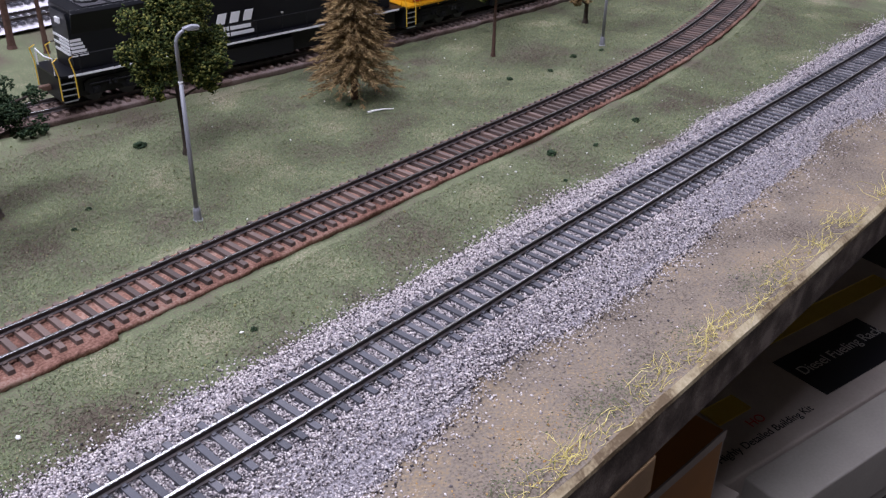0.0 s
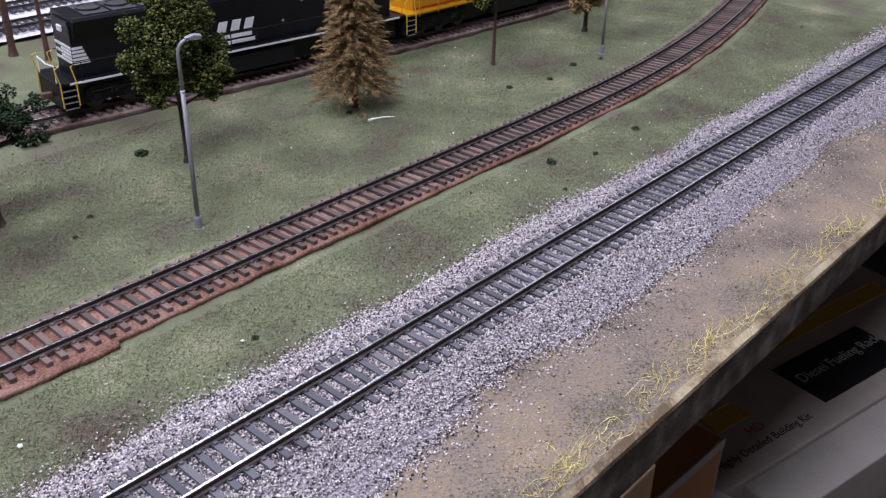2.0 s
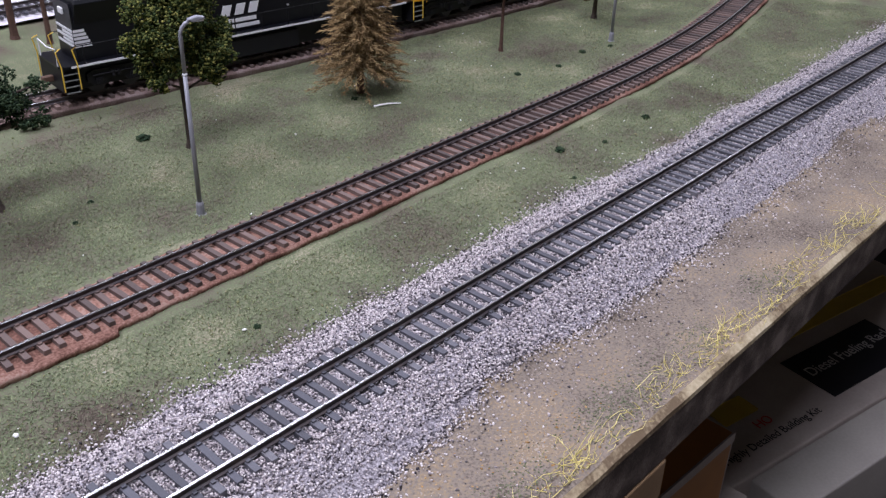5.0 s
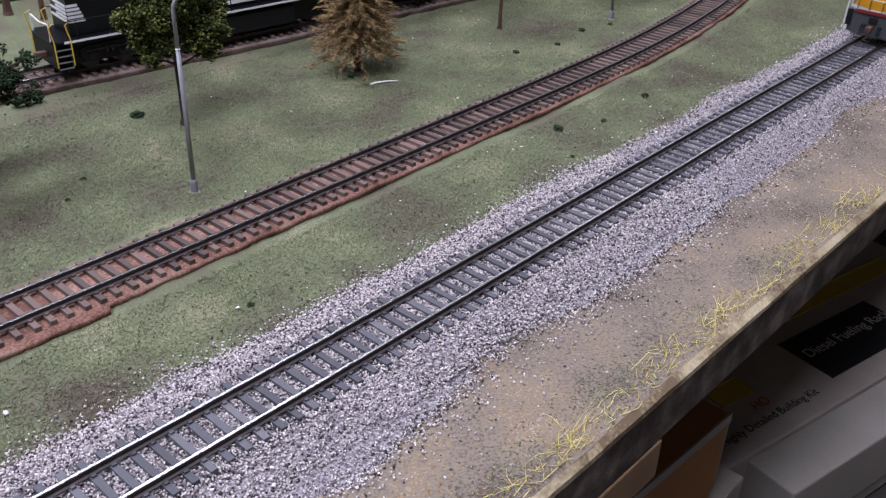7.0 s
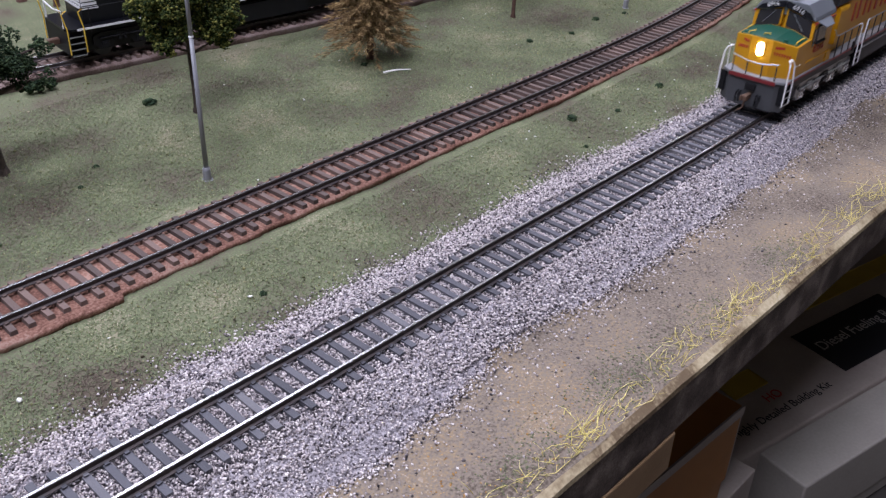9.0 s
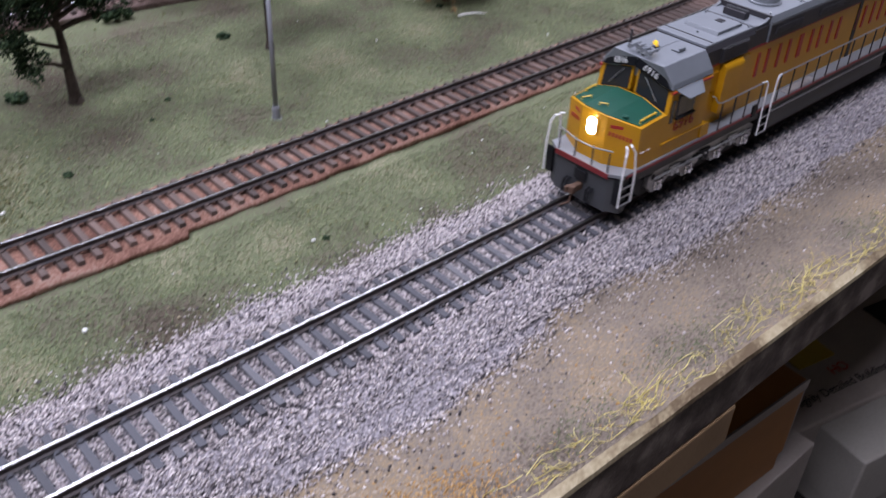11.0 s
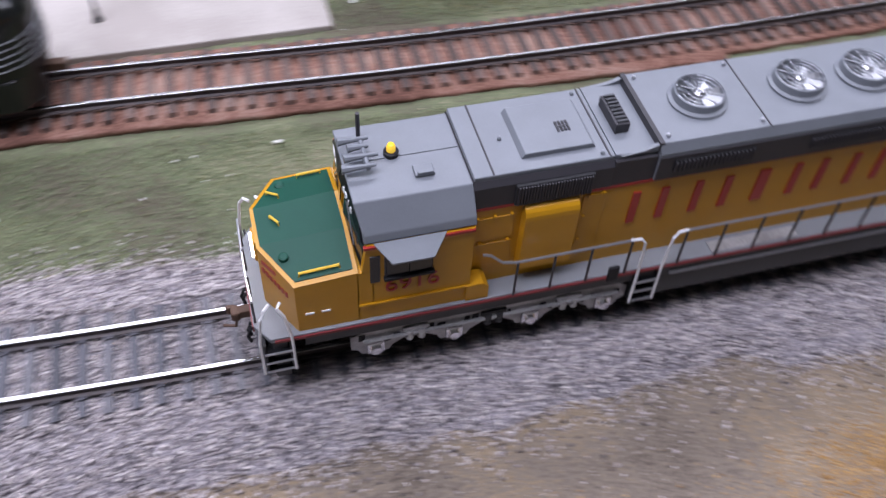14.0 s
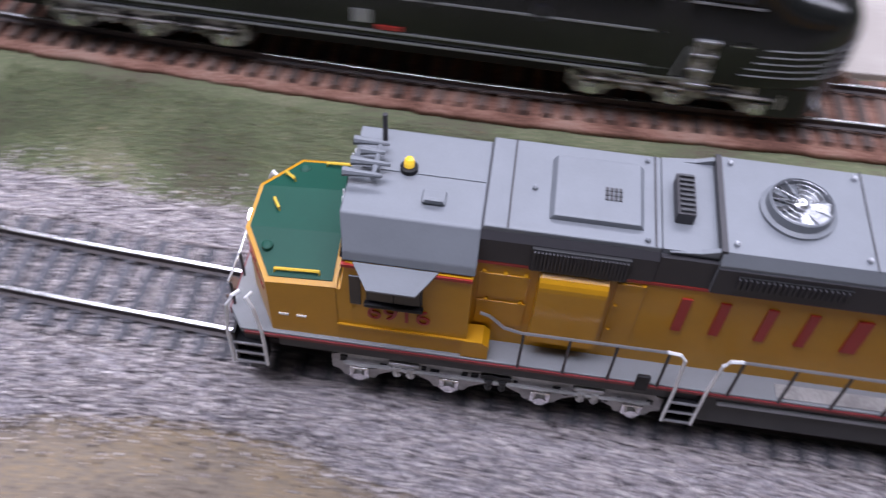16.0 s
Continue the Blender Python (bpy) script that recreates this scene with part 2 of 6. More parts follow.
def tube(bm, pts, r, n=6, r_end=None):
    """A round rod through points, with closed ends; r may taper to r_end."""
    pts = [Vector(p) for p in pts]
    rings = []
    up = Vector((0.13, 0.21, 0.97))
    for i, p in enumerate(pts):
        d = (pts[min(i + 1, len(pts) - 1)] - pts[max(i - 1, 0)]).normalized()
        a = d.cross(up)
        if a.length < 0.05:
            a = d.cross(Vector((1, 0, 0)))
        a.normalize()
        b = d.cross(a)
        rr = r if r_end is None else r + (r_end - r) * i / (len(pts) - 1)
        rings.append([bm.verts.new(p + (a * math.cos(q) + b * math.sin(q)) * rr) for q in (2 * math.pi * k / n for k in range(n))])
    for u, v in zip(rings, rings[1:]):
        for k in range(n):
            bm.faces.new((u[k], u[(k + 1) % n], v[(k + 1) % n], v[k]))
    bm.faces.new(rings[0][::-1])
    bm.faces.new(rings[-1])
    return bm


def lathe(bm, prof, c=(0, 0, 0), n=16):
    """A turned shape: prof is a list of (radius, height)."""
    rings = [[bm.verts.new((c[0] + r * math.cos(2 * math.pi * k / n), c[1] + r * math.sin(2 * math.pi * k / n), c[2] + h)) for k in range(n)] for r, h in prof]
    for u, v in zip(rings, rings[1:]):
        for k in range(n):
            bm.faces.new((u[k], u[(k + 1) % n], v[(k + 1) % n], v[k]))
    bm.faces.new(rings[0][::-1])
    bm.faces.new(rings[-1])
    return bm


def text_mesh(name, words, size, material, parent, m, label="", depth=0.00012, align="CENTER"):
    cu = bpy.data.curves.new(name, "FONT")
    cu.body, cu.size, cu.extrude, cu.align_x, cu.align_y = words, size, depth, align, "CENTER"
    tmp = bpy.data.objects.new(name, cu)
    scene.collection.objects.link(tmp)
    me = bpy.data.meshes.new_from_object(tmp.evaluated_get(bpy.context.evaluated_depsgraph_get()))
    bpy.data.objects.remove(tmp)
    me.materials.clear()
    me.materials.append(M[material])
    ob = new(name, me)
    ob.parent = parent
    ob.matrix_local = m
    return tagged(ob, label)


def lumps(name, places, sizes, material, parent=None, seed=1, squash=0.8, sides=0):
    """Thousands of small irregular lumps in one mesh. sides -1: four faces each; 0: eight; 1: twenty."""
    rng = np.random.default_rng(seed)
    places, sizes = np.asarray(places, float), np.asarray(sizes, float)
    if sides < 0:
        v = np.array([(0.9, 0.0, -0.35), (-0.5, 0.8, -0.35), (-0.5, -0.8, -0.35), (0.0, 0.0, 0.9)], float)
        f = np.array([(0, 2, 1), (0, 1, 3), (1, 2, 3), (2, 0, 3)])
    elif sides == 0:
        v = np.array([(1, 0, 0), (-1, 0, 0), (0, 1, 0), (0, -1, 0), (0, 0, 1), (0, 0, -1)], float)
        f = np.array([(0, 2, 4), (2, 1, 4), (1, 3, 4), (3, 0, 4), (2, 0, 5), (1, 2, 5), (3, 1, 5), (0, 3, 5)])
    else:
        g = (1 + 5 ** 0.5) / 2
        v = np.array([(-1, g, 0), (1, g, 0), (-1, -g, 0), (1, -g, 0), (0, -1, g), (0, 1, g), (0, -1, -g), (0, 1, -g), (g, 0, -1), (g, 0, 1), (-g, 0, -1), (-g, 0, 1)], float) / 1.9
        f = np.array([(0, 11, 5), (0, 5, 1), (0, 1, 7), (0, 7, 10), (0, 10, 11), (1, 5, 9), (5, 11, 4), (11, 10, 2), (10, 7, 6), (7, 1, 8), (3, 9, 4), (3, 4, 2), (3, 2, 6), (3, 6, 8), (3, 8, 9), (4, 9, 5), (2, 4, 11), (6, 2, 10), (8, 6, 7), (9, 8, 1)])
    n, k = len(places), len(v)
    a = rng.uniform(0, 2 * np.pi, n)
    b = rng.uniform(-0.9, 0.9, n)
    w = v[None] * rng.uniform(0.62, 1.2, (n, k, 1))
    w = w * np.stack([rng.uniform(0.8, 1.25, n), rng.uniform(0.7, 1.1, n), np.full(n, squash)], 1)[:, None]
    y, z = w[..., 1] * np.cos(b)[:, None] - w[..., 2] * np.sin(b)[:, None], w[..., 1] * np.sin(b)[:, None] + w[..., 2] * np.cos(b)[:, None]
    x = w[..., 0]
    X, Y = x * np.cos(a)[:, None] - y * np.sin(a)[:, None], x * np.sin(a)[:, None] + y * np.cos(a)[:, None]
    co = np.stack([X, Y, z], 2) * sizes[:, None, None] + places[:, None]
    faces = (f[None] + (np.arange(n) * k)[:, None, None]).reshape(-1, 3)
    return raw_mesh(name, co.reshape(-1, 3), faces, material, parent)


def fibres(name, places, lengths, width, material, seed=1):
    """Thousands of short fibres lying criss-cross, three thin faces each, in one mesh."""
    rng = np.random.default_rng(seed)
    n = len(places)
    a, e = rng.uniform(0, 2 * np.pi, n), np.radians(rng.uniform(4, 48, n))
    d = np.stack([np.cos(a) * np.cos(e), np.sin(a) * np.cos(e), np.sin(e)], 1)
    side = np.stack([-np.sin(a), np.cos(a), 0 * a], 1)
    up = np.cross(d, side)
    w = (width * rng.uniform(0.7, 1.4, n))[:, None]
    tip = places + d * np.asarray(lengths)[:, None]
    co = np.stack([places + side * w, places - side * w, places + up * w * 0.9, tip], 1)
    f = np.array([(0, 2, 3), (2, 1, 3), (1, 0, 3)])
    return raw_mesh(name, co.reshape(-1, 3), (f[None] + (np.arange(n) * 4)[:, None, None]).reshape(-1, 3), material)


def raw_mesh(name, co, faces, material, parent=None, smooth=False):
    me = bpy.data.meshes.new(name)
    co, faces = np.ascontiguousarray(co, np.float32), np.ascontiguousarray(faces, np.int32)
    s = faces.shape[1]
    me.vertices.add(len(co))
    me.vertices.foreach_set("co", co.ravel())
    me.loops.add(faces.size)
    me.loops.foreach_set("vertex_index", faces.ravel())
    me.polygons.add(len(faces))
    me.polygons.foreach_set("loop_start", np.arange(0, faces.size, s, dtype=np.int32))
    me.update(calc_edges=True)
    me.validate()
    me.materials.append(M[material])
    if smooth:
        me.shade_smooth()
    ob = new(name, me)
    ob.parent = parent
    return ob


def blades(name, roots, tips, width, material, parent=None, bend=0.15, seed=3):
    """Thin three-sided blades or needles from roots to tips, bent halfway, in one mesh."""
    rng = np.random.default_rng(seed)
    roots, tips = np.asarray(roots, float), np.asarray(tips, float)
    n = len(roots)
    d = tips - roots
    ln = np.linalg.norm(d, axis=1, keepdims=True)
    side = np.cross(d, rng.normal(size=(n, 3)))
    side /= np.linalg.norm(side, axis=1, keepdims=True) + 1e-12
    other = np.cross(d / (ln + 1e-12), side)
    mid = (roots + tips) / 2 + side * ln * bend * rng.uniform(-1, 1, (n, 1))
    w = np.broadcast_to(np.asarray(width, float).reshape(-1, 1), (n, 1))
    rows = []
    for c, k in ((roots, 1.0), (mid, 0.75)):
        rows += [c + side * w * k, c - side * w * k * 0.5 + other * w * k * 0.87, c - side * w * k * 0.5 - other * w * k * 0.87]
    co = np.stack(rows + [tips], 1)
    f = np.array([(0, 1, 4), (0, 4, 3), (1, 2, 5), (1, 5, 4), (2, 0, 3), (2, 3, 5), (3, 4, 6), (4, 5, 6), (5, 3, 6)])
    faces = (f[None] + (np.arange(n) * 7)[:, None, None]).reshape(-1, 3)
    return raw_mesh(name, co.reshape(-1, 3), faces, material, parent)


# ---------- track lines ----------
def line(knots):
    """A smooth way y(x) through a few knots."""
    kx, ky = np.array([k[0] for k in knots]), np.array([k[1] for k in knots])
    m = np.gradient(ky, kx)

    def y(x):
        x = np.asarray(x, float)
        i = np.clip(np.searchsorted(kx, x) - 1, 0, len(kx) - 2)
        h = kx[i + 1] - kx[i]
        t = (x - kx[i]) / h
        return (2 * t**3 - 3 * t**2 + 1) * ky[i] + (t**3 - 2 * t**2 + t) * h * m[i] + (-2 * t**3 + 3 * t**2) * ky[i + 1] + (t**3 - t**2) * h * m[i + 1]
    return y


FRONT = line([(-0.7, 0.18), (-0.3, 0.10), (-0.1, 0.055), (0.05, 0.0250), (0.15, 0.0139), (0.25, 0.0047), (0.35, 0.0006), (0.45, 0.0002), (0.55, 0.0), (0.65, 0.0008), (0.75, 0.0017), (0.85, 0.0030), (1.05, 0.0050), (1.5, 0.016), (2.3, 0.08)])
MID = line([(-0.7, 0.24), (-0.2, 0.15), (0.046, 0.1195), (0.12, 0.1125), (0.20, 0.1068), (0.30, 0.1049), (0.40, 0.1002), (0.50, 0.0990), (0.60, 0.1006), (0.70, 0.1017), (0.82, 0.1042), (0.90, 0.1085), (0.98, 0.1175), (1.12, 0.1455), (1.3, 0.20), (1.6, 0.33), (2.3, 0.80)])
BACK = line([(-0.7, 0.40), (0.4, 0.330), (0.566, 0.3155), (0.70, 0.3005), (0.85, 0.2845), (0.95, 0.2765), (1.05, 0.2745), (1.3, 0.29), (1.6, 0.36), (2.3, 0.60)])
YARD1 = line([(-0.7, 0.505), (0.4, 0.507), (0.8, 0.508), (1.4, 0.52), (2.3, 0.60)])
YARD2 = line([(-0.7, 0.56), (0.4, 0.562), (0.8, 0.563), (1.4, 0.575), (2.3, 0.66)])


def heading(way, x):
    return math.atan2(float(way(x + 0.002) - way(x - 0.002)), 0.004)


def along(way, x0, step, count):
    """Stations a true step apart along a way."""
    out, x = [], x0
    for _ in range(count):
        out.append(x)
        x += step * math.cos(heading(way, x))
    return out


# ---------- ground ----------
def fbm(x, y, scale, seed):
    rng = np.random.default_rng(seed)
    v = np.zeros_like(x)
    for o in range(5):
        k = scale * 2 ** (o * 0.8)
        for _ in range(4):
            a, p = rng.uniform(0, 6.28, 2)
            v += np.sin((x * math.cos(a) + y * math.sin(a)) * k + p) / (4 * 1.5 ** o)
    return v


def ground_height(x, y):
    """Height of the scenery: grass at -8 mm, ballast shoulders under the front line, soil at the edge."""
    x, y = np.asarray(x, float), np.asarray(y, float)
    d = y - FRONT(x)
    z = np.full_like(d, -0.0082)
    z = np.where(d < -0.03, -0.0112, z)
    t = np.clip((d + 0.039) / 0.0225, 0, 1)
    z = np.where((d < -0.012) & (d > -0.040), -0.0115 + t * 0.0075, z)
    z = np.where(np.abs(d) <= 0.0165, -0.0040, z)
    t = np.clip((d - 0.0165) / 0.016, 0, 1)
    z = np.where((d > 0.0165) & (d < 0.0325), -0.0040 - t * 0.0042, z)
    m = np.abs(y - MID(x))
    z = z + np.where(d > 0.03, 0.0017 * np.exp(-((m - 0.019) / 0.010) ** 2), 0.0)
    return z + 0.0007 * fbm(x, y, 45, 5) + 0.0003 * fbm(x, y, 260, 6)


def base_height(x, y):
    """The turf and soil sheets dip under the ballast bed."""
    d = np.abs(np.asarray(y) - FRONT(np.asarray(x)))
    return ground_height(x, y) - np.where(d < 0.028, 0.002, 0.0)


def sheet(name, xs, ys, zf, material, parent=None, thick=0.0):
    X, Y = np.meshgrid(xs, ys, indexing="ij")
    Z = zf(X, Y)
    nx, ny = X.shape
    co = np.stack([X, Y, Z], 2).reshape(-1, 3)
    i, j = np.meshgrid(np.arange(nx - 1), np.arange(ny - 1), indexing="ij")
    a = (i * ny + j).ravel()
    faces = np.stack([a, a + ny, a + ny + 1, a + 1], 1)
    return raw_mesh(name, co, faces, material, parent, smooth=True)


EDGE_Y = -0.0822


def build_ground():
    xs = np.concatenate([np.linspace(-1.2, 0.05, 60), np.linspace(0.055, 1.3, 500), np.linspace(1.31, 3.2, 50)])
    ys = np.concatenate([np.linspace(0.012, 0.30, 130), np.linspace(0.305, 1.6, 110)])
    g = sheet("ground", xs, ys, base_height, "grass")
    tagged(g, "green and brown model turf spread over the layout", "ground", kind="structure")
    ys = np.concatenate([np.linspace(EDGE_Y + 0.001, 0.0118, 60)])
    s = sheet("soil", xs, ys, base_height, "dirt")
    tagged(s, "bare sandy soil along the layout edge", "soil", kind="structure")
    # ballast bed that follows the front line, a little above the soil
    st = np.array(along(FRONT, 0.0, 0.0035, 400))
    ds = np.linspace(-1, 1, 30)
    wob = 0.0035 * fbm(st, st * 0, 60, 8)
    near, far = -0.0362 + wob, 0.0335 + 0.004 * fbm(st, st * 0 + 1, 50, 9)
    D = near[:, None] + (far - near)[:, None] * (ds[None] + 1) / 2
    X = np.repeat(st[:, None], len(ds), 1)
    Y = FRONT(X) + D
    Z = ground_height(X, Y) + np.where(np.abs(D) < 0.0165, -0.0004, 0.0009) * np.clip(1.1 - np.abs(ds[None]) ** 6 * 1.6, -0.6, 1)
    Z = np.where(np.abs(D) < 0.0162, np.minimum(Z, -0.0040), Z)
    ny = len(ds)
    i, j = np.meshgrid(np.arange(len(st) - 1), np.arange(ny - 1), indexing="ij")
    a = (i * ny + j).ravel()
    b = raw_mesh("ballast_bed", np.stack([X, Y, Z], 2).reshape(-1, 3), np.stack([a, a + ny, a + ny + 1, a + 1], 1), "ballast", smooth=True)
    tagged(b, "pinkish-grey crushed stone bed under the front track", "ballast", kind="structure")


def build_ballast_stones():
    rng = np.random.default_rng(11)
    n = 185000
    x = np.concatenate([rng.uniform(0.03, 0.75, int(n * 0.80)), rng.uniform(0.75, 1.25, n - int(n * 0.80))])
    u = rng.uniform(-1, 1, n)
    u = np.where(rng.uniform(0, 1, n) < 0.16, u * 0.45, u)
    wob_n, wob_f = 0.0035 * fbm(x, x * 0, 60, 8), 0.004 * fbm(x, x * 0 + 1, 50, 9)
    edge = rng.uniform(0, 1, n) ** 6 * 0.012
    d = np.where(u < 0, u * (0.0362 - wob_n + edge), u * (0.0335 + wob_f + edge))
    y = FRONT(x) + d
    between = np.abs(d) < 0.0160
    z = ground_height(x, y) + np.where(np.abs(d) < 0.031, 0.0009, 0.0002) + rng.uniform(-0.0003, 0.0005, n)
    z = np.where(between, -0.0037 + rng.uniform(-0.0002, 0.0004, n), z)
    s = rng.uniform(0.00026, 0.00070, n) * np.where(between, 0.85, 1.0)
    keep = ~((np.abs(np.abs(d) - 0.00825) < 0.0012) & (z > -0.0042))
    st = lumps("ballast_stones", np.stack([x, y, z], 1)[keep], s[keep], "stone", seed=12, sides=0, squash=0.9)
    tagged(st, "loose pinkish-grey and white crushed stones heaped along the track", "ballast", kind="stuff")


def build_turf():
    rng = np.random.default_rng(21)
    n = 520000
    x = 0.05 + 1.15 * rng.uniform(0, 1, n) ** 1.35
    y = rng.uniform(0.03, 0.27, n)
    dens = fbm(x, y, 40, 23)
    ok = (rng.uniform(-3.0, 0.5, n) < dens) & (y - FRONT(x) > 0.0335) & (np.abs(y - MID(x)) > 0.0225) & ~((x < 0.379) & (y > 0.124)) & (np.abs(y - BACK(x)) > 0.02)
    x, y = x[ok], y[ok]
    z = ground_height(x, y) + 0.0001
    t = fibres("turf_fibres", np.stack([x, y, z], 1), rng.uniform(0.0008, 0.0021, len(x)), 0.00015, "fibre", seed=22)
    tagged(t, "short green and brown flock fibres matted into turf", "turf", kind="stuff")
    n = 9000
    x, y = rng.uniform(0.1, 1.1, n), rng.uniform(-0.080, -0.02, n)
    ok = y < FRONT(x) - 0.036
    x, y = x[ok], y[ok]
    z = ground_height(x, y)
    t = lumps("soil_specks", np.stack([x, y, z], 1), rng.uniform(0.00015, 0.0005, len(x)) * np.where(rng.uniform(0, 1, len(x)) < 0.03, 2.0, 1), "soil_speck", seed=24)
    tagged(t, "small dark and pale grit on the sandy soil", "grit", kind="stuff")
    # orange stain and mossy green grains on the soil
    n = 5200
    x, y = 0.488 + rng.normal(0, 0.016, n), -0.066 + rng.normal(0, 0.0062, n)
    x = np.where(rng.uniform(0, 1, n) < 0.10, rng.uniform(0.38, 0.62, n), x)
    y = np.where(x > 0.53, rng.uniform(-0.079, -0.045, n), y)
    ok = (y > EDGE_Y + 0.003) & (y < FRONT(x) - 0.037)
    x, y = x[ok], y[ok]
    t = lumps("orange_grains", np.stack([x, y, ground_height(x, y) - 0.0001], 1), rng.uniform(0.0003, 0.0008, len(x)), "orange_grain", seed=26, squash=0.4)
    tagged(t, "orange-brown soil grains in a stain by the edge", "grit", kind="stuff")
    n = 2600
    x, y = rng.choice([0.552, 0.60, 0.618, 0.66, 0.72], n) + rng.normal(0, 0.011, n), -0.069 + rng.normal(0, 0.006, n)
    ok = y > EDGE_Y + 0.003
    x, y = x[ok], y[ok]
    t = lumps("moss_grains", np.stack([x, y, ground_height(x, y)], 1), rng.uniform(0.0002, 0.0006, len(x)), "crumb", seed=27, squash=0.5)
    tagged(t, "green foam crumbs among the straw on the soil", "turf", kind="stuff")
    # crumbled foam: dark, olive and straw-coloured specks over the whole turf
    n = 60000
    x = 0.08 + 1.1 * rng.uniform(0, 1, n) ** 1.25
    y = rng.uniform(0.03, 0.29, n)
    ok = (rng.uniform(-1.5, 1.2, n) < fbm(x, y, 55, 33)) & (y - FRONT(x) > 0.031) & (np.abs(y - MID(x)) > 0.0212) & ~((x < 0.381) & (y > 0.122)) & (np.abs(y - BACK(x)) > 0.018)
    x, y = x[ok], y[ok]
    t = lumps("turf_crumbs", np.stack([x, y, ground_height(x, y) + 0.0004], 1), rng.uniform(0.00018, 0.00048, len(x)) * np.where(rng.uniform(0, 1, len(x)) < 0.03, 1.8, 1), "clod", seed=34, squash=0.7)
    tagged(t, "dark, olive and straw-coloured foam crumbs on the turf", "turf", kind="stuff")
    # stones that rolled off the ballast onto the soil
    n = 1500
    x = rng.uniform(0.2, 1.15, n)
    y = FRONT(x) - 0.037 - rng.exponential(0.009, n)
    ok = y > EDGE_Y + 0.004
    x, y = x[ok], y[ok]
    t = lumps("strayed_stones", np.stack([x, y, ground_height(x, y) + 0.0001], 1), rng.uniform(0.0003, 0.00085, len(x)), "stone", seed=36)
    tagged(t, "grey and dark stones strayed onto the sandy soil", "ballast", kind="stuff")
    # olive and ochre litter under the thick-trunked tree
    n = 9000
    x, y = 0.440 + rng.normal(0, 0.017, n), 0.158 + rng.normal(0, 0.015, n)
    ok = (np.abs(y - MID(x)) > 0.022) & (x > 0.383)
    x, y = x[ok], y[ok]
    t = lumps("leaf_litter", np.stack([x, y, ground_height(x, y) + 0.0004], 1), rng.uniform(0.00022, 0.00055, len(x)), "litter", seed=37, squash=0.5)
    tagged(t, "olive and ochre leaf litter under a tree", "litter", kind="stuff")
    # pale flecks lying in the grass
    n = 130
    x, y = rng.uniform(0.2, 1.0, n), rng.uniform(0.035, 0.30, n)
    y = np.where(rng.uniform(0, 1, n) < 0.5, rng.uniform(0.036, 0.075, n), y)
    ok = (np.abs(y - MID(x)) > 0.022) & ~((x < 0.378) & (y > 0.126))
    x, y = x[ok], y[ok]
    t = lumps("white_flecks", np.stack([x, y, ground_height(x, y) + 0.0004], 1), rng.uniform(0.0004, 0.0009, len(x)), "speck", seed=25, squash=0.4)
    tagged(t, "tiny white flecks scattered in the grass", "flecks", kind="stuff")
    for fx, fy in ((0.793, 0.0293), (0.543, 0.053), (0.414, 0.038), (0.458, 0.055), (0.4285, 0.0586), (0.4275, 0.065), (0.377, 0.0453), (0.352, 0.074), (0.463, 0.1375), (0.675, 0.184), (0.389, 0.140)):
        fl = lumps("white_chip", [(fx, fy, float(ground_height(fx, fy)) + 0.0009)], [0.0011], "speck", seed=int(fx * 1000), squash=0.5, sides=1)
        tagged(fl, "small white chip lying on the turf", "chip", "white chips")


def rail_mesh(way, x0, x1, off, step):
    """One rail: foot, web and head swept along the way."""
    prof = [(-0.0012, -0.00254), (0.0012, -0.00254), (0.0012, -0.0022), (0.00035, -0.0019), (0.00035, -0.0009), (0.00055, -0.0007), (0.00055, -0.0001), (0.00042, 0.0), (-0.00042, 0.0), (-0.00055, -0.0001), (-0.00055, -0.0007), (-0.00035, -0.0009), (-0.00035, -0.0019), (-0.0012, -0.0022)]
    xs = np.arange(x0, x1, step)
    bm = B()
    rows = []
    for x in xs:
        a = heading(way, x)
        y = float(way(x))
        rows.append([bm.verts.new((x - (off + p) * math.sin(a), y + (off + p) * math.cos(a), q)) for p, q in prof])
    n = len(prof)
    head = []
    for u, v in zip(rows, rows[1:]):
        for k in range(n):
            f = bm.faces.new((u[k], v[k], v[(k + 1) % n], u[(k + 1) % n]))
            f.material_index = 0 if k in (6, 7, 8) else 1
    bm.faces.new(rows[0])
    bm.faces.new(rows[-1][::-1])
    return bm


def tie_mesh(name, material, long=0.030, wide=0.0026, high=0.0018):
    bm = box(B(), -wide / 2, wide / 2, -long / 2, long / 2, -0.00254 - high, -0.00254)
    for v in bm.verts:
        if v.co.z > -0.003:
            v.co.x *= 0.9
            v.co.y *= 0.99
    # spike heads and tie plates by both rails
    for s in (-1, 1):
        for q in (-1, 1):
            box(bm, -0.0007, 0.0007, s * 0.00825 + q * 0.0016 - 0.0006, s * 0.00825 + q * 0.0016 + 0.0006, -0.00256, -0.0019)
    me = bpy.data.meshes.new(name)
    bmesh.ops.recalc_face_normals(bm, faces=bm.faces[:])
    bm.to_mesh(me)
    bm.free()
    me.materials.append(M[material])
    return me


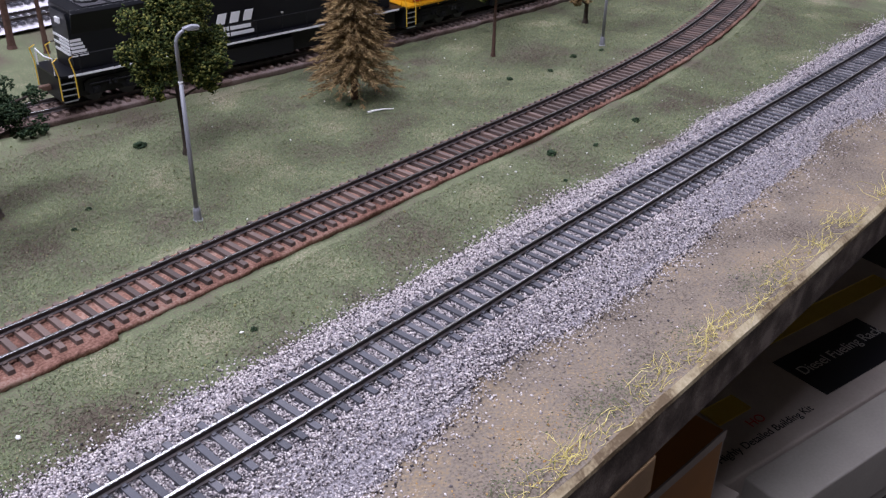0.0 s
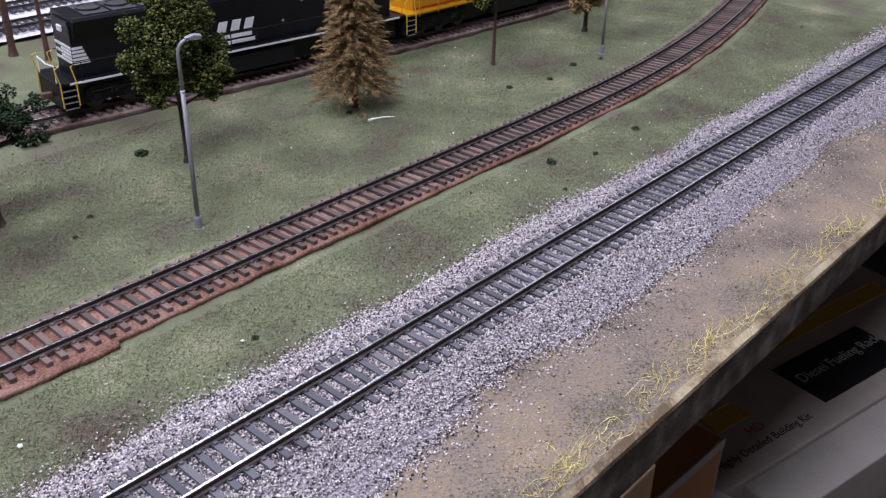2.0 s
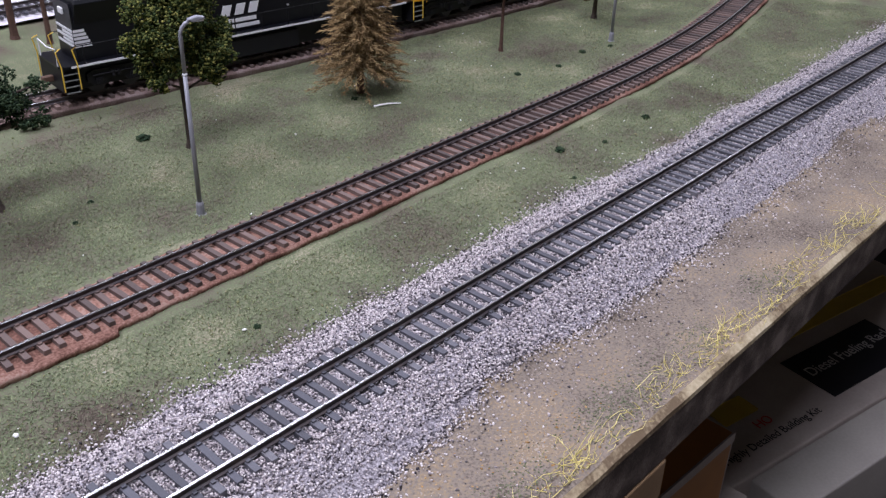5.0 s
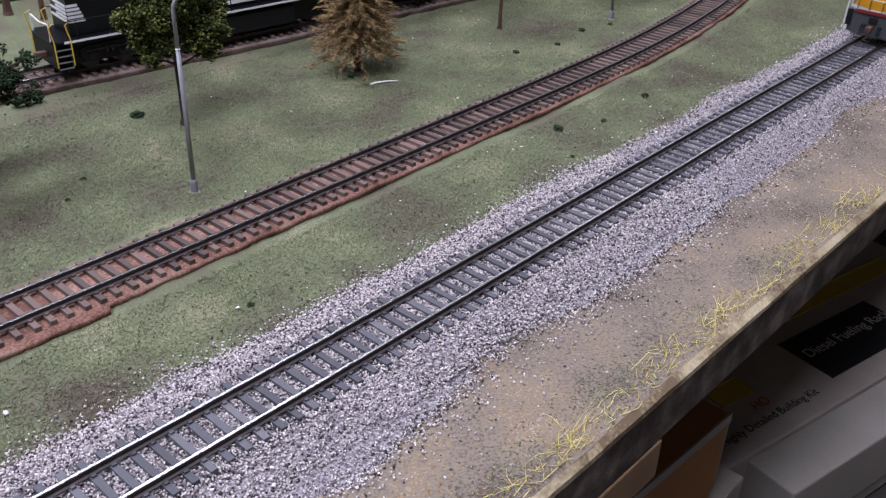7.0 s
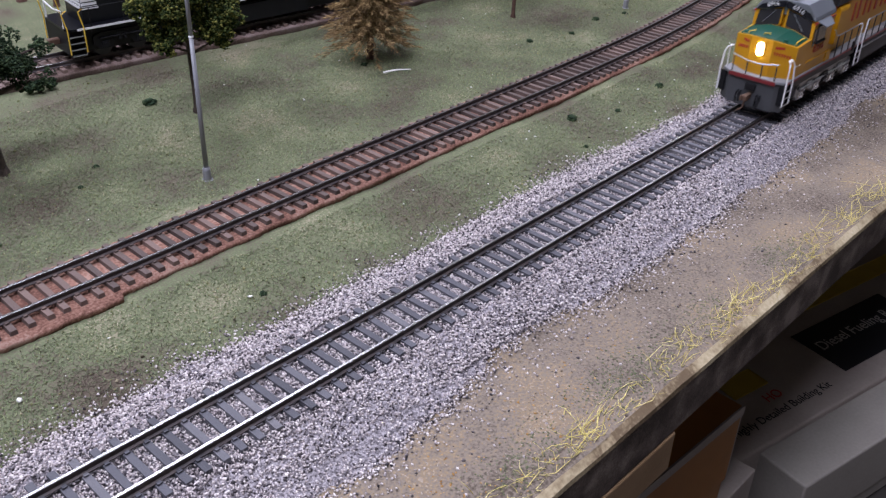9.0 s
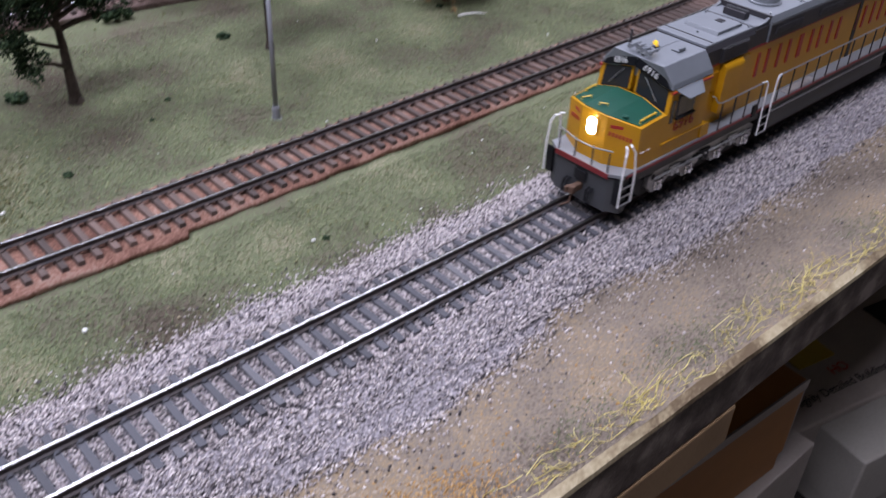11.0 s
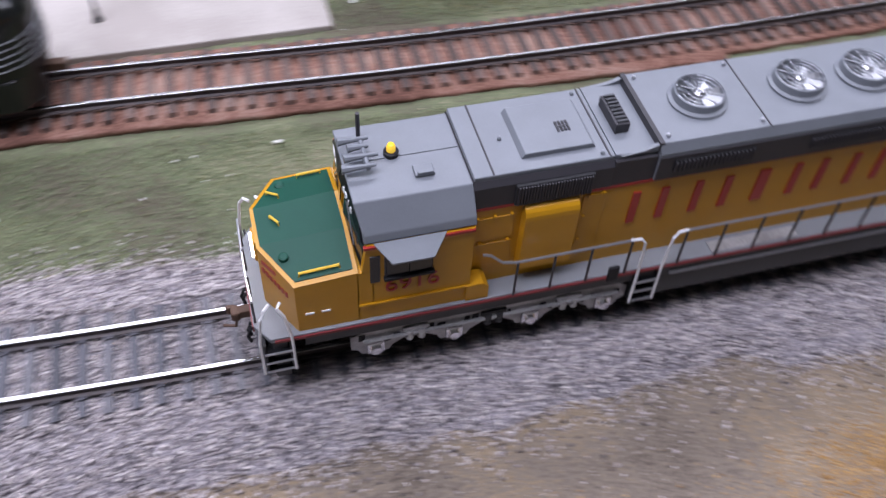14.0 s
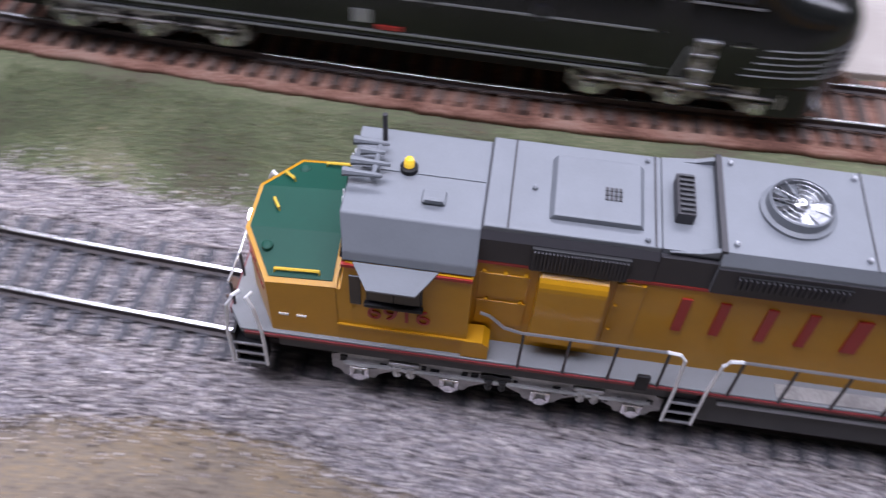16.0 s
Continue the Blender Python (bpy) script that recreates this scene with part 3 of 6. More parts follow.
def track(way, x0, x1, label, tie_material, pitch=0.0062, seed=0, z=0.0, step=0.006):
    rng = random.Random(seed)
    t = thing("railway_track", label, "track", "railway tracks", at=pose(0, 0, z))
    for s in (-1, 1):
        r = part("rail", rail_mesh(way, x0, x1, s * 0.00825, step), "rail", t, "bright-topped steel rail")
        r.data.materials.append(M["railside"])
    me = tie_mesh("tie", tie_material)
    sts = along(way, x0 + 0.004, pitch, 2000)
    sts = [x for x in sts if x < x1][:300]
    for x in sts:
        ob = new("tie", me)
        ob.parent = t
        a = heading(way, x)
        ob.matrix_local = pose(x, float(way(x)), 0, 0, 0, math.degrees(a) + rng.uniform(-1.6, 1.6)) 
    return t


def roadbed(way, x0, x1, half, top, material, label, jog=None, seed=1):
    """Cork strip with ragged, sloping edges."""
    rng = np.random.default_rng(seed)
    xs = np.arange(x0, x1, 0.0012)
    nn = 0.0004 * fbm(xs, xs * 0, 300, seed) + 0.0002 * fbm(xs, xs * 0, 1900, seed + 5) + rng.normal(0, 0.00012, len(xs))
    ff = 0.0006 * fbm(xs, xs * 0 + 3, 420, seed + 1) + rng.normal(0, 0.00025, len(xs))
    if jog:
        nn = nn - np.where(xs < jog, 0.0035, 0) * np.clip(1 - (jog - xs) / 0.12, 0.35, 1)
    rows = []
    for x, a, b in zip(xs, nn, ff):
        c = float(way(x))
        h = heading(way, x)
        gz = -0.0095
        pr = [(-half + a + 0.0016, gz), (-half + a, top - 0.0012), (-half + a + 0.0003, top), (half + b - 0.0005, top), (half + b + 0.0002, top - 0.0007), (half + b + 0.0006, gz)]
        rows.append([(x - p * math.sin(h), c + p * math.cos(h), q) for p, q in pr])
    co = np.array(rows).reshape(-1, 3)
    n = 6
    i, j = np.meshgrid(np.arange(len(xs) - 1), np.arange(n - 1), indexing="ij")
    a = (i * n + j).ravel()
    ob = raw_mesh("roadbed", co, np.stack([a, a + n, a + n + 1, a + 1], 1), material)
    return tagged(ob, label, "roadbed", kind="structure")


def build_room():
    def wall(name, x0, x1, y0, y1, z0, z1, m, label, cat):
        return tagged(part(name, box(B(), x0, x1, y0, y1, z0, z1), m), label, cat, kind="structure")
    wall("floor", -3.1, 4.3, -2.6, 3.4, -1.05, -0.95, "floor", "grey concrete room floor", "floor")
    wall("ceiling", -3.1, 4.3, -2.6, 3.4, 1.5, 1.6, "wall", "plain off-white ceiling", "ceiling")
    wall("wall_north", -3.1, 4.3, 3.4, 3.5, -1.05, 1.6, "wall", "plain painted room wall", "wall")
    wall("wall_south", -3.1, 4.3, -2.7, -2.6, -1.05, 1.6, "wall", "plain painted room wall", "wall")
    wall("wall_east", 4.3, 4.4, -2.6, 3.4, -1.05, 1.6, "wall", "plain painted room wall", "wall")
    wall("wall_west", -3.2, -3.1, -2.6, 3.4, -1.05, 1.6, "wall", "plain painted room wall", "wall")
    # layout table: edge strip, fascia, board and timber frame
    bm = B()
    xs = np.arange(-1.2, 3.2, 0.006)
    top = 0.0004 * fbm(xs, xs * 0, 130, 31)
    wd = 0.0014 + 0.0004 * fbm(xs, xs * 0, 90, 32)
    rows = [[bm.verts.new(p) for p in ((x, EDGE_Y - 0.0013, -0.0142), (x, EDGE_Y - 0.0011, -0.0122 + t), (x, EDGE_Y + w, -0.0104 + t), (x, EDGE_Y + w + 0.002, -0.0140))] for x, t, w in zip(xs, top, wd)]
    for u, v in zip(rows, rows[1:]):
        for k in range(3):
            bm.faces.new((u[k], v[k], v[k + 1], u[k + 1]))
    tagged(part("edge_strip", bm, "plaster"), "chipped cream plaster rim along the layout edge", "edge trim", kind="structure")
    t = thing("layout_table", "wooden model railway table with dark fascia board", "table")
    part("fascia_board", box(B(), -1.2, 3.2, EDGE_Y - 0.0010, EDGE_Y + 0.0008, -0.034, -0.0128, 0.0004), "fascia", t, "dark stained fascia board with scuffs")
    part("tabletop", box(B(), -1.2, 3.2, EDGE_Y + 0.001, 1.6, -0.034, -0.0165), "pine_wood", t, "thick plywood tabletop")
    part("cross_brace", box(B(), 0.47, 0.62, EDGE_Y - 0.0015, EDGE_Y + 0.006, -0.052, -0.0345, 0.0008), "pine_wood", t, "short pine lath under the fascia")
    for x in (-1.1, 0.1, 2.4):
        for y in (0.12, 1.5):
            part("leg", box(B(), x, x + 0.06, y, y + 0.06, -0.95, -0.0345, 0.002), "pine_wood", t)


def leafy(name, x, y, height, trunk_r, lean, blobs, material, label, bark="bark", seed=1, n=2600, leaf=0.0011):
    """A model tree: tapered trunk, limbs to each foliage mass, crown of many small clumps. blobs: (dx, dy, z, radius)."""
    rng = random.Random(seed)
    nr = np.random.default_rng(seed)
    z0 = float(ground_height(x, y)) - 0.001
    t = thing(name, label, "tree", at=pose(x, y, z0))
    bm = B()
    pts = [(lean[0] * k * k * height, lean[1] * k * k * height, height * k) for k in (0, 0.08, 0.25, 0.5, 0.75, 1.0)]
    tube(bm, pts, trunk_r, 9, trunk_r * 0.3)
    lathe(bm, [(trunk_r * 1.7, -0.0005), (trunk_r * 1.25, 0.0012), (trunk_r * 0.95, 0.004)], n=9)
    for v in bm.verts:
        v.co += Vector((rng.uniform(-1, 1), rng.uniform(-1, 1), 0)) * trunk_r * 0.13
    part("trunk", bm, bark, t)
    for bx, by, bz, r in blobs:
        k = max(0.25, min(0.95, (bz - r * 0.9) / height))
        s = Vector((lean[0] * k * k * height, lean[1] * k * k * height, height * k))
        e = Vector((bx, by, bz))
        part("limb", tube(B(), [s, s.lerp(e, 0.5) + Vector((rng.uniform(-1, 1), rng.uniform(-1, 1), 0.6)) * r * 0.25, e], trunk_r * 0.42, 6, trunk_r * 0.12), bark, t)
    pos, siz = [], []
    fine = []
    for bx, by, bz, r in blobs:
        for _ in range(11):
            a, e = rng.uniform(0, 6.28), rng.uniform(-1, 1)
            q = r * rng.uniform(0.45, 0.95)
            c = math.sqrt(1 - e * e)
            fine.append((bx + q * c * math.cos(a), by + q * c * math.sin(a), bz + q * e * 0.85, r * rng.uniform(0.20, 0.42)))
    blobs = [(bx, by, bz, r * 0.7) for bx, by, bz, r in blobs] + fine
    tot = sum(b[3] ** 2 for b in blobs)
    for bx, by, bz, r in blobs:
        m = int(n * r * r / tot)
        d = nr.normal(size=(m, 3))
        d /= np.linalg.norm(d, axis=1, keepdims=True)
        ph = nr.uniform(0, 6.28, 6)
        bump = 1 + 0.22 * np.sin(5 * d[:, 0] + ph[0]) * np.sin(5 * d[:, 1] + ph[1]) + 0.18 * np.sin(9 * d[:, 2] + ph[2]) * np.sin(8 * d[:, 0] + ph[3])
        rad = r * bump * nr.uniform(0.25, 1, m) ** 0.38
        p = d * rad[:, None] * np.array([1, 1, 0.85]) + np.array([bx, by, bz])
        pos.append(p)
        siz.append(nr.uniform(0.6, 1.5, m) * leaf)
    c = lumps("crown", np.concatenate(pos), np.concatenate(siz), material, t, seed=seed, squash=0.75)
    tagged(c, kind="stuff")
    return t


def conifer(x, y, height, radius, label, seed=5):
    rng = random.Random(seed)
    z0 = float(ground_height(x, y)) - 0.001
    t = thing("pine_tree", label, "tree", at=pose(x, y, z0))
    bm = B()
    tube(bm, [(0, 0, 0), (0.0003, 0, height * 0.3), (-0.0004, 0, height * 0.7), (0, 0, height)], 0.0024, 8, 0.0004)
    part("trunk", bm, "bark_red", t)
    roots, tips, w = [], [], []
    for i in range(520):
        k = 0.17 + 0.81 * (i / 520.0)
        a = i * 2.39996 + rng.uniform(-0.3, 0.3)
        r = radius * (1 - k) ** 0.8 * rng.uniform(0.72, 1.12) + 0.002
        z = height * k
        s = Vector((0, 0, z))
        e = Vector((math.cos(a) * r, math.sin(a) * r, z - r * rng.uniform(0.12, 0.42)))
        roots.append(s), tips.append(e), w.append(0.00032)
        for j in range(38):
            q = rng.uniform(0.15, 1.0)
            p = s.lerp(e, q)
            ta = a + rng.choice((-1, 1)) * rng.uniform(0.3, 0.9)
            ln = rng.uniform(0.0025, 0.0062) * (1.15 - 0.4 * q)
            roots.append(p), tips.append(p + Vector((math.cos(ta) * ln, math.sin(ta) * ln, rng.uniform(-0.5, 0.12) * ln))), w.append(0.00022)
    c = blades("bough", [tuple(p) for p in roots], [tuple(p) for p in tips], w, "needle", t, seed=seed)
    tagged(c, "tan dried branches with drooping twigs", kind="stuff")
    return t


def street_lamp(x, y, h, face, label):
    z0 = float(ground_height(x, y)) - 0.0005
    t = thing("street_lamp", label, "lamp", "grey street lamps", at=pose(x, y, z0, 0, 0, face))
    part("base", lathe(B(), [(0.0026, 0), (0.0026, 0.0006), (0.0019, 0.0009), (0.0018, 0.0058), (0.0014, 0.0068)], n=14), "grey_metal", t)
    part("pole", tube(B(), [(0, 0, 0.006), (0, 0, h * 0.74)], 0.00115, 10, 0.00095), "grey_metal", t, smooth=True)
    part("collar", lathe(B(), [(0.0010, h * 0.74), (0.00115, h * 0.74 + 0.0002), (0.0010, h * 0.74 + 0.0008)], n=12), "whitep", t, "pale joint ring")
    arm = [(0, 0, h * 0.745)] + [(0.0062 * (1 - math.cos(q)), 0, h * 0.925 + 0.0062 * math.sin(q)) for q in (0, 0.3, 0.6, 0.9, 1.25)]
    part("arm", tube(B(), arm, 0.0009, 9, 0.0008), "grey_metal", t, smooth=True)
    ex, ez = arm[-1][0], arm[-1][2]
    bm = B()
    prism(bm, [(ex - 0.001, ez + 0.0008), (ex + 0.0030, ez + 0.0019), (ex + 0.0062, ez + 0.0014), (ex + 0.0065, ez + 0.0006), (ex + 0.0014, ez - 0.0005)], -0.0015, 0.0015, "y", 0.0004)
    part("lamp_head", bm, "grey_metal", t)
    part("lens", box(B(), ex + 0.0018, ex + 0.0060, -0.0010, 0.0010, ez - 0.0005, ez + 0.0002, 0.0003), "lens", t, "white lamp lens")
    return t


def bush(x, y, r, seed, label="small dark green foam bush on the turf", material="leaf_dark"):
    nr = np.random.default_rng(seed)
    d = nr.normal(size=(90, 3))
    d /= np.linalg.norm(d, axis=1, keepdims=True)
    d[:, 2] = np.abs(d[:, 2]) * 0.8
    p = d * (r * nr.uniform(0.3, 1, (90, 1))) + np.array([x, y, float(ground_height(x, y))])
    return tagged(lumps("bush", p, nr.uniform(0.25, 0.5, 90) * r, material, seed=seed), label, "bush", "small bushes")


def tuft(x, y, seed, n=84, h=0.0085, spread=0.006, label="dry yellow straw tuft at the layout edge"):
    nr = np.random.default_rng(seed)
    roots = np.stack([x + nr.normal(0, spread, n), y + nr.normal(0, 0.0032, n), np.zeros(n)], 1)
    roots[:, 1] = np.maximum(roots[:, 1], EDGE_Y + 0.0035)
    roots[:, 2] = ground_height(roots[:, 0], roots[:, 1]) - 0.0003
    lean = nr.normal(0, 1.0, (n, 2)) * np.array([1.15, 0.5])
    ln = nr.uniform(0.25, 1.0, n) ** 2.2 * h * 1.5
    tips = roots + np.stack([lean[:, 0] * ln, lean[:, 1] * ln, ln * nr.uniform(0.12, 0.8, n)], 1)
    tips[:, 1] = np.maximum(tips[:, 1], EDGE_Y - 0.002)
    return tagged(blades("straw_tuft", roots, tips, 0.00016, "straw", seed=seed, bend=0.25), label, "grass tuft", "straw tufts")


# ---------- the yellow eight-axle locomotive; local x runs back from the front platform, z from the rail tops ----------
def truck(parent, cx, axles, spacing, frame_mat, side, wheel_r=0.0057):
    """A truck with side frames, springs, journal boxes and wheels. Returns its wheelsets."""
    t = new("truck")
    t.parent = parent
    t.matrix_local = pose(cx, 0, 0)
    span = spacing * (axles - 1)
    xs = [-span / 2 + i * spacing for i in range(axles)]
    for s in (-1, 1):
        y0, y1 = (s * side, s * (side - 0.0017))
        lo, hi = min(y0, y1), max(y0, y1)
        bm = B()
        e = span / 2 + 0.0065
        out = [(-e, 0.0125), (-e, 0.0078)]
        for i, x in enumerate(xs):
            out += [(x - 0.0046, 0.0068), (x - 0.0036, 0.0050), (x + 0.0036, 0.0050), (x + 0.0046, 0.0068)]
            if i < axles - 1:
                m = x + spacing / 2
                out += [(m - 0.003, 0.0086), (m + 0.003, 0.0086)]
        out += [(e, 0.0078), (e, 0.0125), (e - 0.004, 0.0142), (-e + 0.004, 0.0142)]
        prism(bm, out, lo, hi, "y")
        part("side_frame", bm, frame_mat, t, "cast truck side frame")
        for x in xs:
            bm = B()
            box(bm, x - 0.0022, x + 0.0022, s * side - 0.0009 if s < 0 else s * side, s * side if s < 0 else s * side + 0.0009, 0.0055, 0.0096, 0.0004)
            tube(bm, [(x, s * side, 0.0072), (x, s * (side + 0.0016), 0.0072)], 0.0014, 10)
            part("journal_box", bm, "chrome" if frame_mat.startswith("silver") else frame_mat, t, "round bearing cap")
        for i in range(axles - 1):
            m = (xs[i] + xs[i + 1]) / 2
            bm = B()
            for q in (-0.0016, 0.0016):
                lathe(bm, [(0.0011, 0), (0.0013, 0.0008), (0.0010, 0.0016), (0.0013, 0.0024), (0.0011, 0.0034)], (m + q, s * (side + 0.0003), 0.0088), 8)
            box(bm, m - 0.0036, m + 0.0036, min(s * side, s * (side + 0.0008)), max(s * side, s * (side + 0.0008)), 0.0119, 0.0132, 0.0003)
            part("spring", bm, "grille" if i % 2 else frame_mat, t)
        # shade inside the frame's openings, put on as proud black patches
        rg = random.Random(17)
        y0, y1 = sorted((s * side, s * (side + 0.00025)))
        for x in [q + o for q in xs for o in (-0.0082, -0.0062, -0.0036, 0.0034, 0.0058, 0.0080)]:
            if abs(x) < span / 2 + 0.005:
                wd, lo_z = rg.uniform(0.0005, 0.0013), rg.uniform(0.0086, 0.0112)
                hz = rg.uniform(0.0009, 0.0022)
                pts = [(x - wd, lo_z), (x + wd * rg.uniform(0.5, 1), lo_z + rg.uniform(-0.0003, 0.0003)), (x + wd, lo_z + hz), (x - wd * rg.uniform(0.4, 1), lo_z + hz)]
                part("frame_opening", prism(B(), pts, y0, y1, "y"), "black", t, "black patch for the shade in a side frame opening")
        bm = tube(B(), [(-e + 0.003, s * (side + 0.0008), 0.0112), (e - 0.003, s * (side + 0.0008), 0.0112)], 0.0005, 6)
        part("brake_pipe", bm, frame_mat, t)
    part("bolster", box(B(), -span / 2 - 0.004, span / 2 + 0.004, -side + 0.004, side - 0.004, 0.0085, 0.0150, 0.0005), "black", t)
    sets = []
    for x in xs:
        w = new("wheelset")
        bm = B()
        for s in (-1, 1):
            for a, b, r in ((0.0069, 0.0074, wheel_r + 0.0007), (0.0074, 0.0099, wheel_r)):
                tube(bm, [(0, s * a, 0), (0, s * b, 0)], r, 20)
            box(bm, -wheel_r * 0.7, wheel_r * 0.7, s * 0.0098 - 0.0002, s * 0.0098 + 0.0002, -0.0008, 0.0008)
        tube(bm, [(0, -0.007, 0), (0, 0.007, 0)], 0.0013, 8)
        w = part("wheelset", bm, "under", t, "dark steel wheels on an axle")
        w.matrix_local = pose(x, 0, wheel_r)
        sets.append((w, x, wheel_r))
    return sets


def roof_fan(parent, u, y, z, r):
    f = part("fan_housing", lathe(B(), [(r * 1.14, 0), (r * 1.14, 0.0006), (r * 1.0, 0.0009), (r * 0.97, 0.0026), (r * 0.92, 0.0028), (r * 0.90, 0.0012), (r * 0.2, 0.0010)], (u, y, z), 32), "lgrey", parent, "round grey fan housing")
    for k in range(9):
        bm = B()
        a = k * 2 * math.pi / 9
        d, n = Vector((math.cos(a), math.sin(a), 0)), Vector((-math.sin(a), math.cos(a), 0))
        c = Vector((u, y, z + 0.0015))
        vs = [bm.verts.new(c + d * q + n * w + Vector((0, 0, h))) for q, w, h in ((r * 0.2, -r * 0.07, 0), (r * 0.88, -r * 0.17, -0.0002), (r * 0.88, r * 0.17, 0.0005), (r * 0.2, r * 0.07, 0.0003))]
        ws = [bm.verts.new(v.co - Vector((0, 0, 0.0002))) for v in vs]
        bm.faces.new(vs), bm.faces.new(ws[::-1])
        for i in range(4):
            bm.faces.new((vs[i], ws[i], ws[(i + 1) % 4], vs[(i + 1) % 4]))
        part("fan_blade", bm, "fan_metal", f, "bright metal fan blade")["home"] = u
    for q in (0.3, 0.5, 0.7, 0.88):
        ring = [(u + r * q * math.cos(k * math.pi / 12), y + r * q * math.sin(k * math.pi / 12), z + 0.0026) for k in range(25)]
        part("fan_guard_ring", tube(B(), ring, 0.00007, 4), "nickel", f, "fine wire guard ring")["home"] = u
    for k in range(6):
        a = k * math.pi / 6
        part("fan_guard_bar", tube(B(), [(u + r * 0.9 * math.cos(a), y + r * 0.9 * math.sin(a), z + 0.0027), (u - r * 0.9 * math.cos(a), y - r * 0.9 * math.sin(a), z + 0.0027)], 0.00006, 4), "nickel", f, "fine wire guard bar")["home"] = u
    part("fan_hub", lathe(B(), [(r * 0.24, 0), (r * 0.24, 0.0012), (r * 0.15, 0.0016)], (u, y, z + 0.001), 14), "chrome", f)


def handrail(parent, pts, r, material, name="handrail"):
    return part(name, tube(B(), pts, r, 6), material, parent)


def steps(parent, x0, x1, s, z0, z1, treads, inner=0.0145, outer=0.0178, m="black"):
    lo, hi = min(s * inner, s * outer), max(s * inner, s * outer)
    st = part("steps", box(B(), x0, x1, min(s * inner, s * (inner + 0.0005)), max(s * inner, s * (inner + 0.0005)), z0, z1), m, parent, "open steps with treads")
    part("step_side", box(B(), x0, x0 + 0.0006, lo, hi, z0, z1), m, st)
    part("step_side", box(B(), x1 - 0.0006, x1, lo, hi, z0, z1), m, st)
    for i in range(treads):
        z = z0 + (z1 - z0) * i / treads
        part("tread", box(B(), x0, x1, lo, hi, z, z + 0.0005), m, st)
        part("step_edge", box(B(), x0, x1, min(s * outer, s * (outer + 0.0003)), max(s * outer, s * (outer + 0.0003)), z, z + 0.0006), "nickel", st, "pale worn step edge")


def shorten(L, wheels, k):
    """Draw the whole engine together along its length; round pieces move but keep their shape."""
    keep = ("fan_", "beacon", "wheelset", "journal_box", "filler_cap", "bell", "lifting_eye", "roof_vent", "horn", "antenna", "board_number", "coupler")
    for ob in L.children_recursive:
        m = ob.matrix_local.copy()
        if m.translation.x:
            m.translation.x *= k
            ob.matrix_local = m
        if ob.type != "MESH":
            continue
        co = np.empty(len(ob.data.vertices) * 3, np.float32)
        ob.data.vertices.foreach_get("co", co)
        co = co.reshape(-1, 3)
        if ob.name.startswith(keep):
            mid = ob.get("home", (co[:, 0].min() + co[:, 0].max()) / 2)
            co[:, 0] += mid * (k - 1)
        elif not ob.name.startswith("side_number"):
            co[:, 0] *= k
        ob.data.vertices.foreach_set("co", co.ravel())
        ob.data.update()
    return [(w, x * k, r) for w, x, r in wheels]


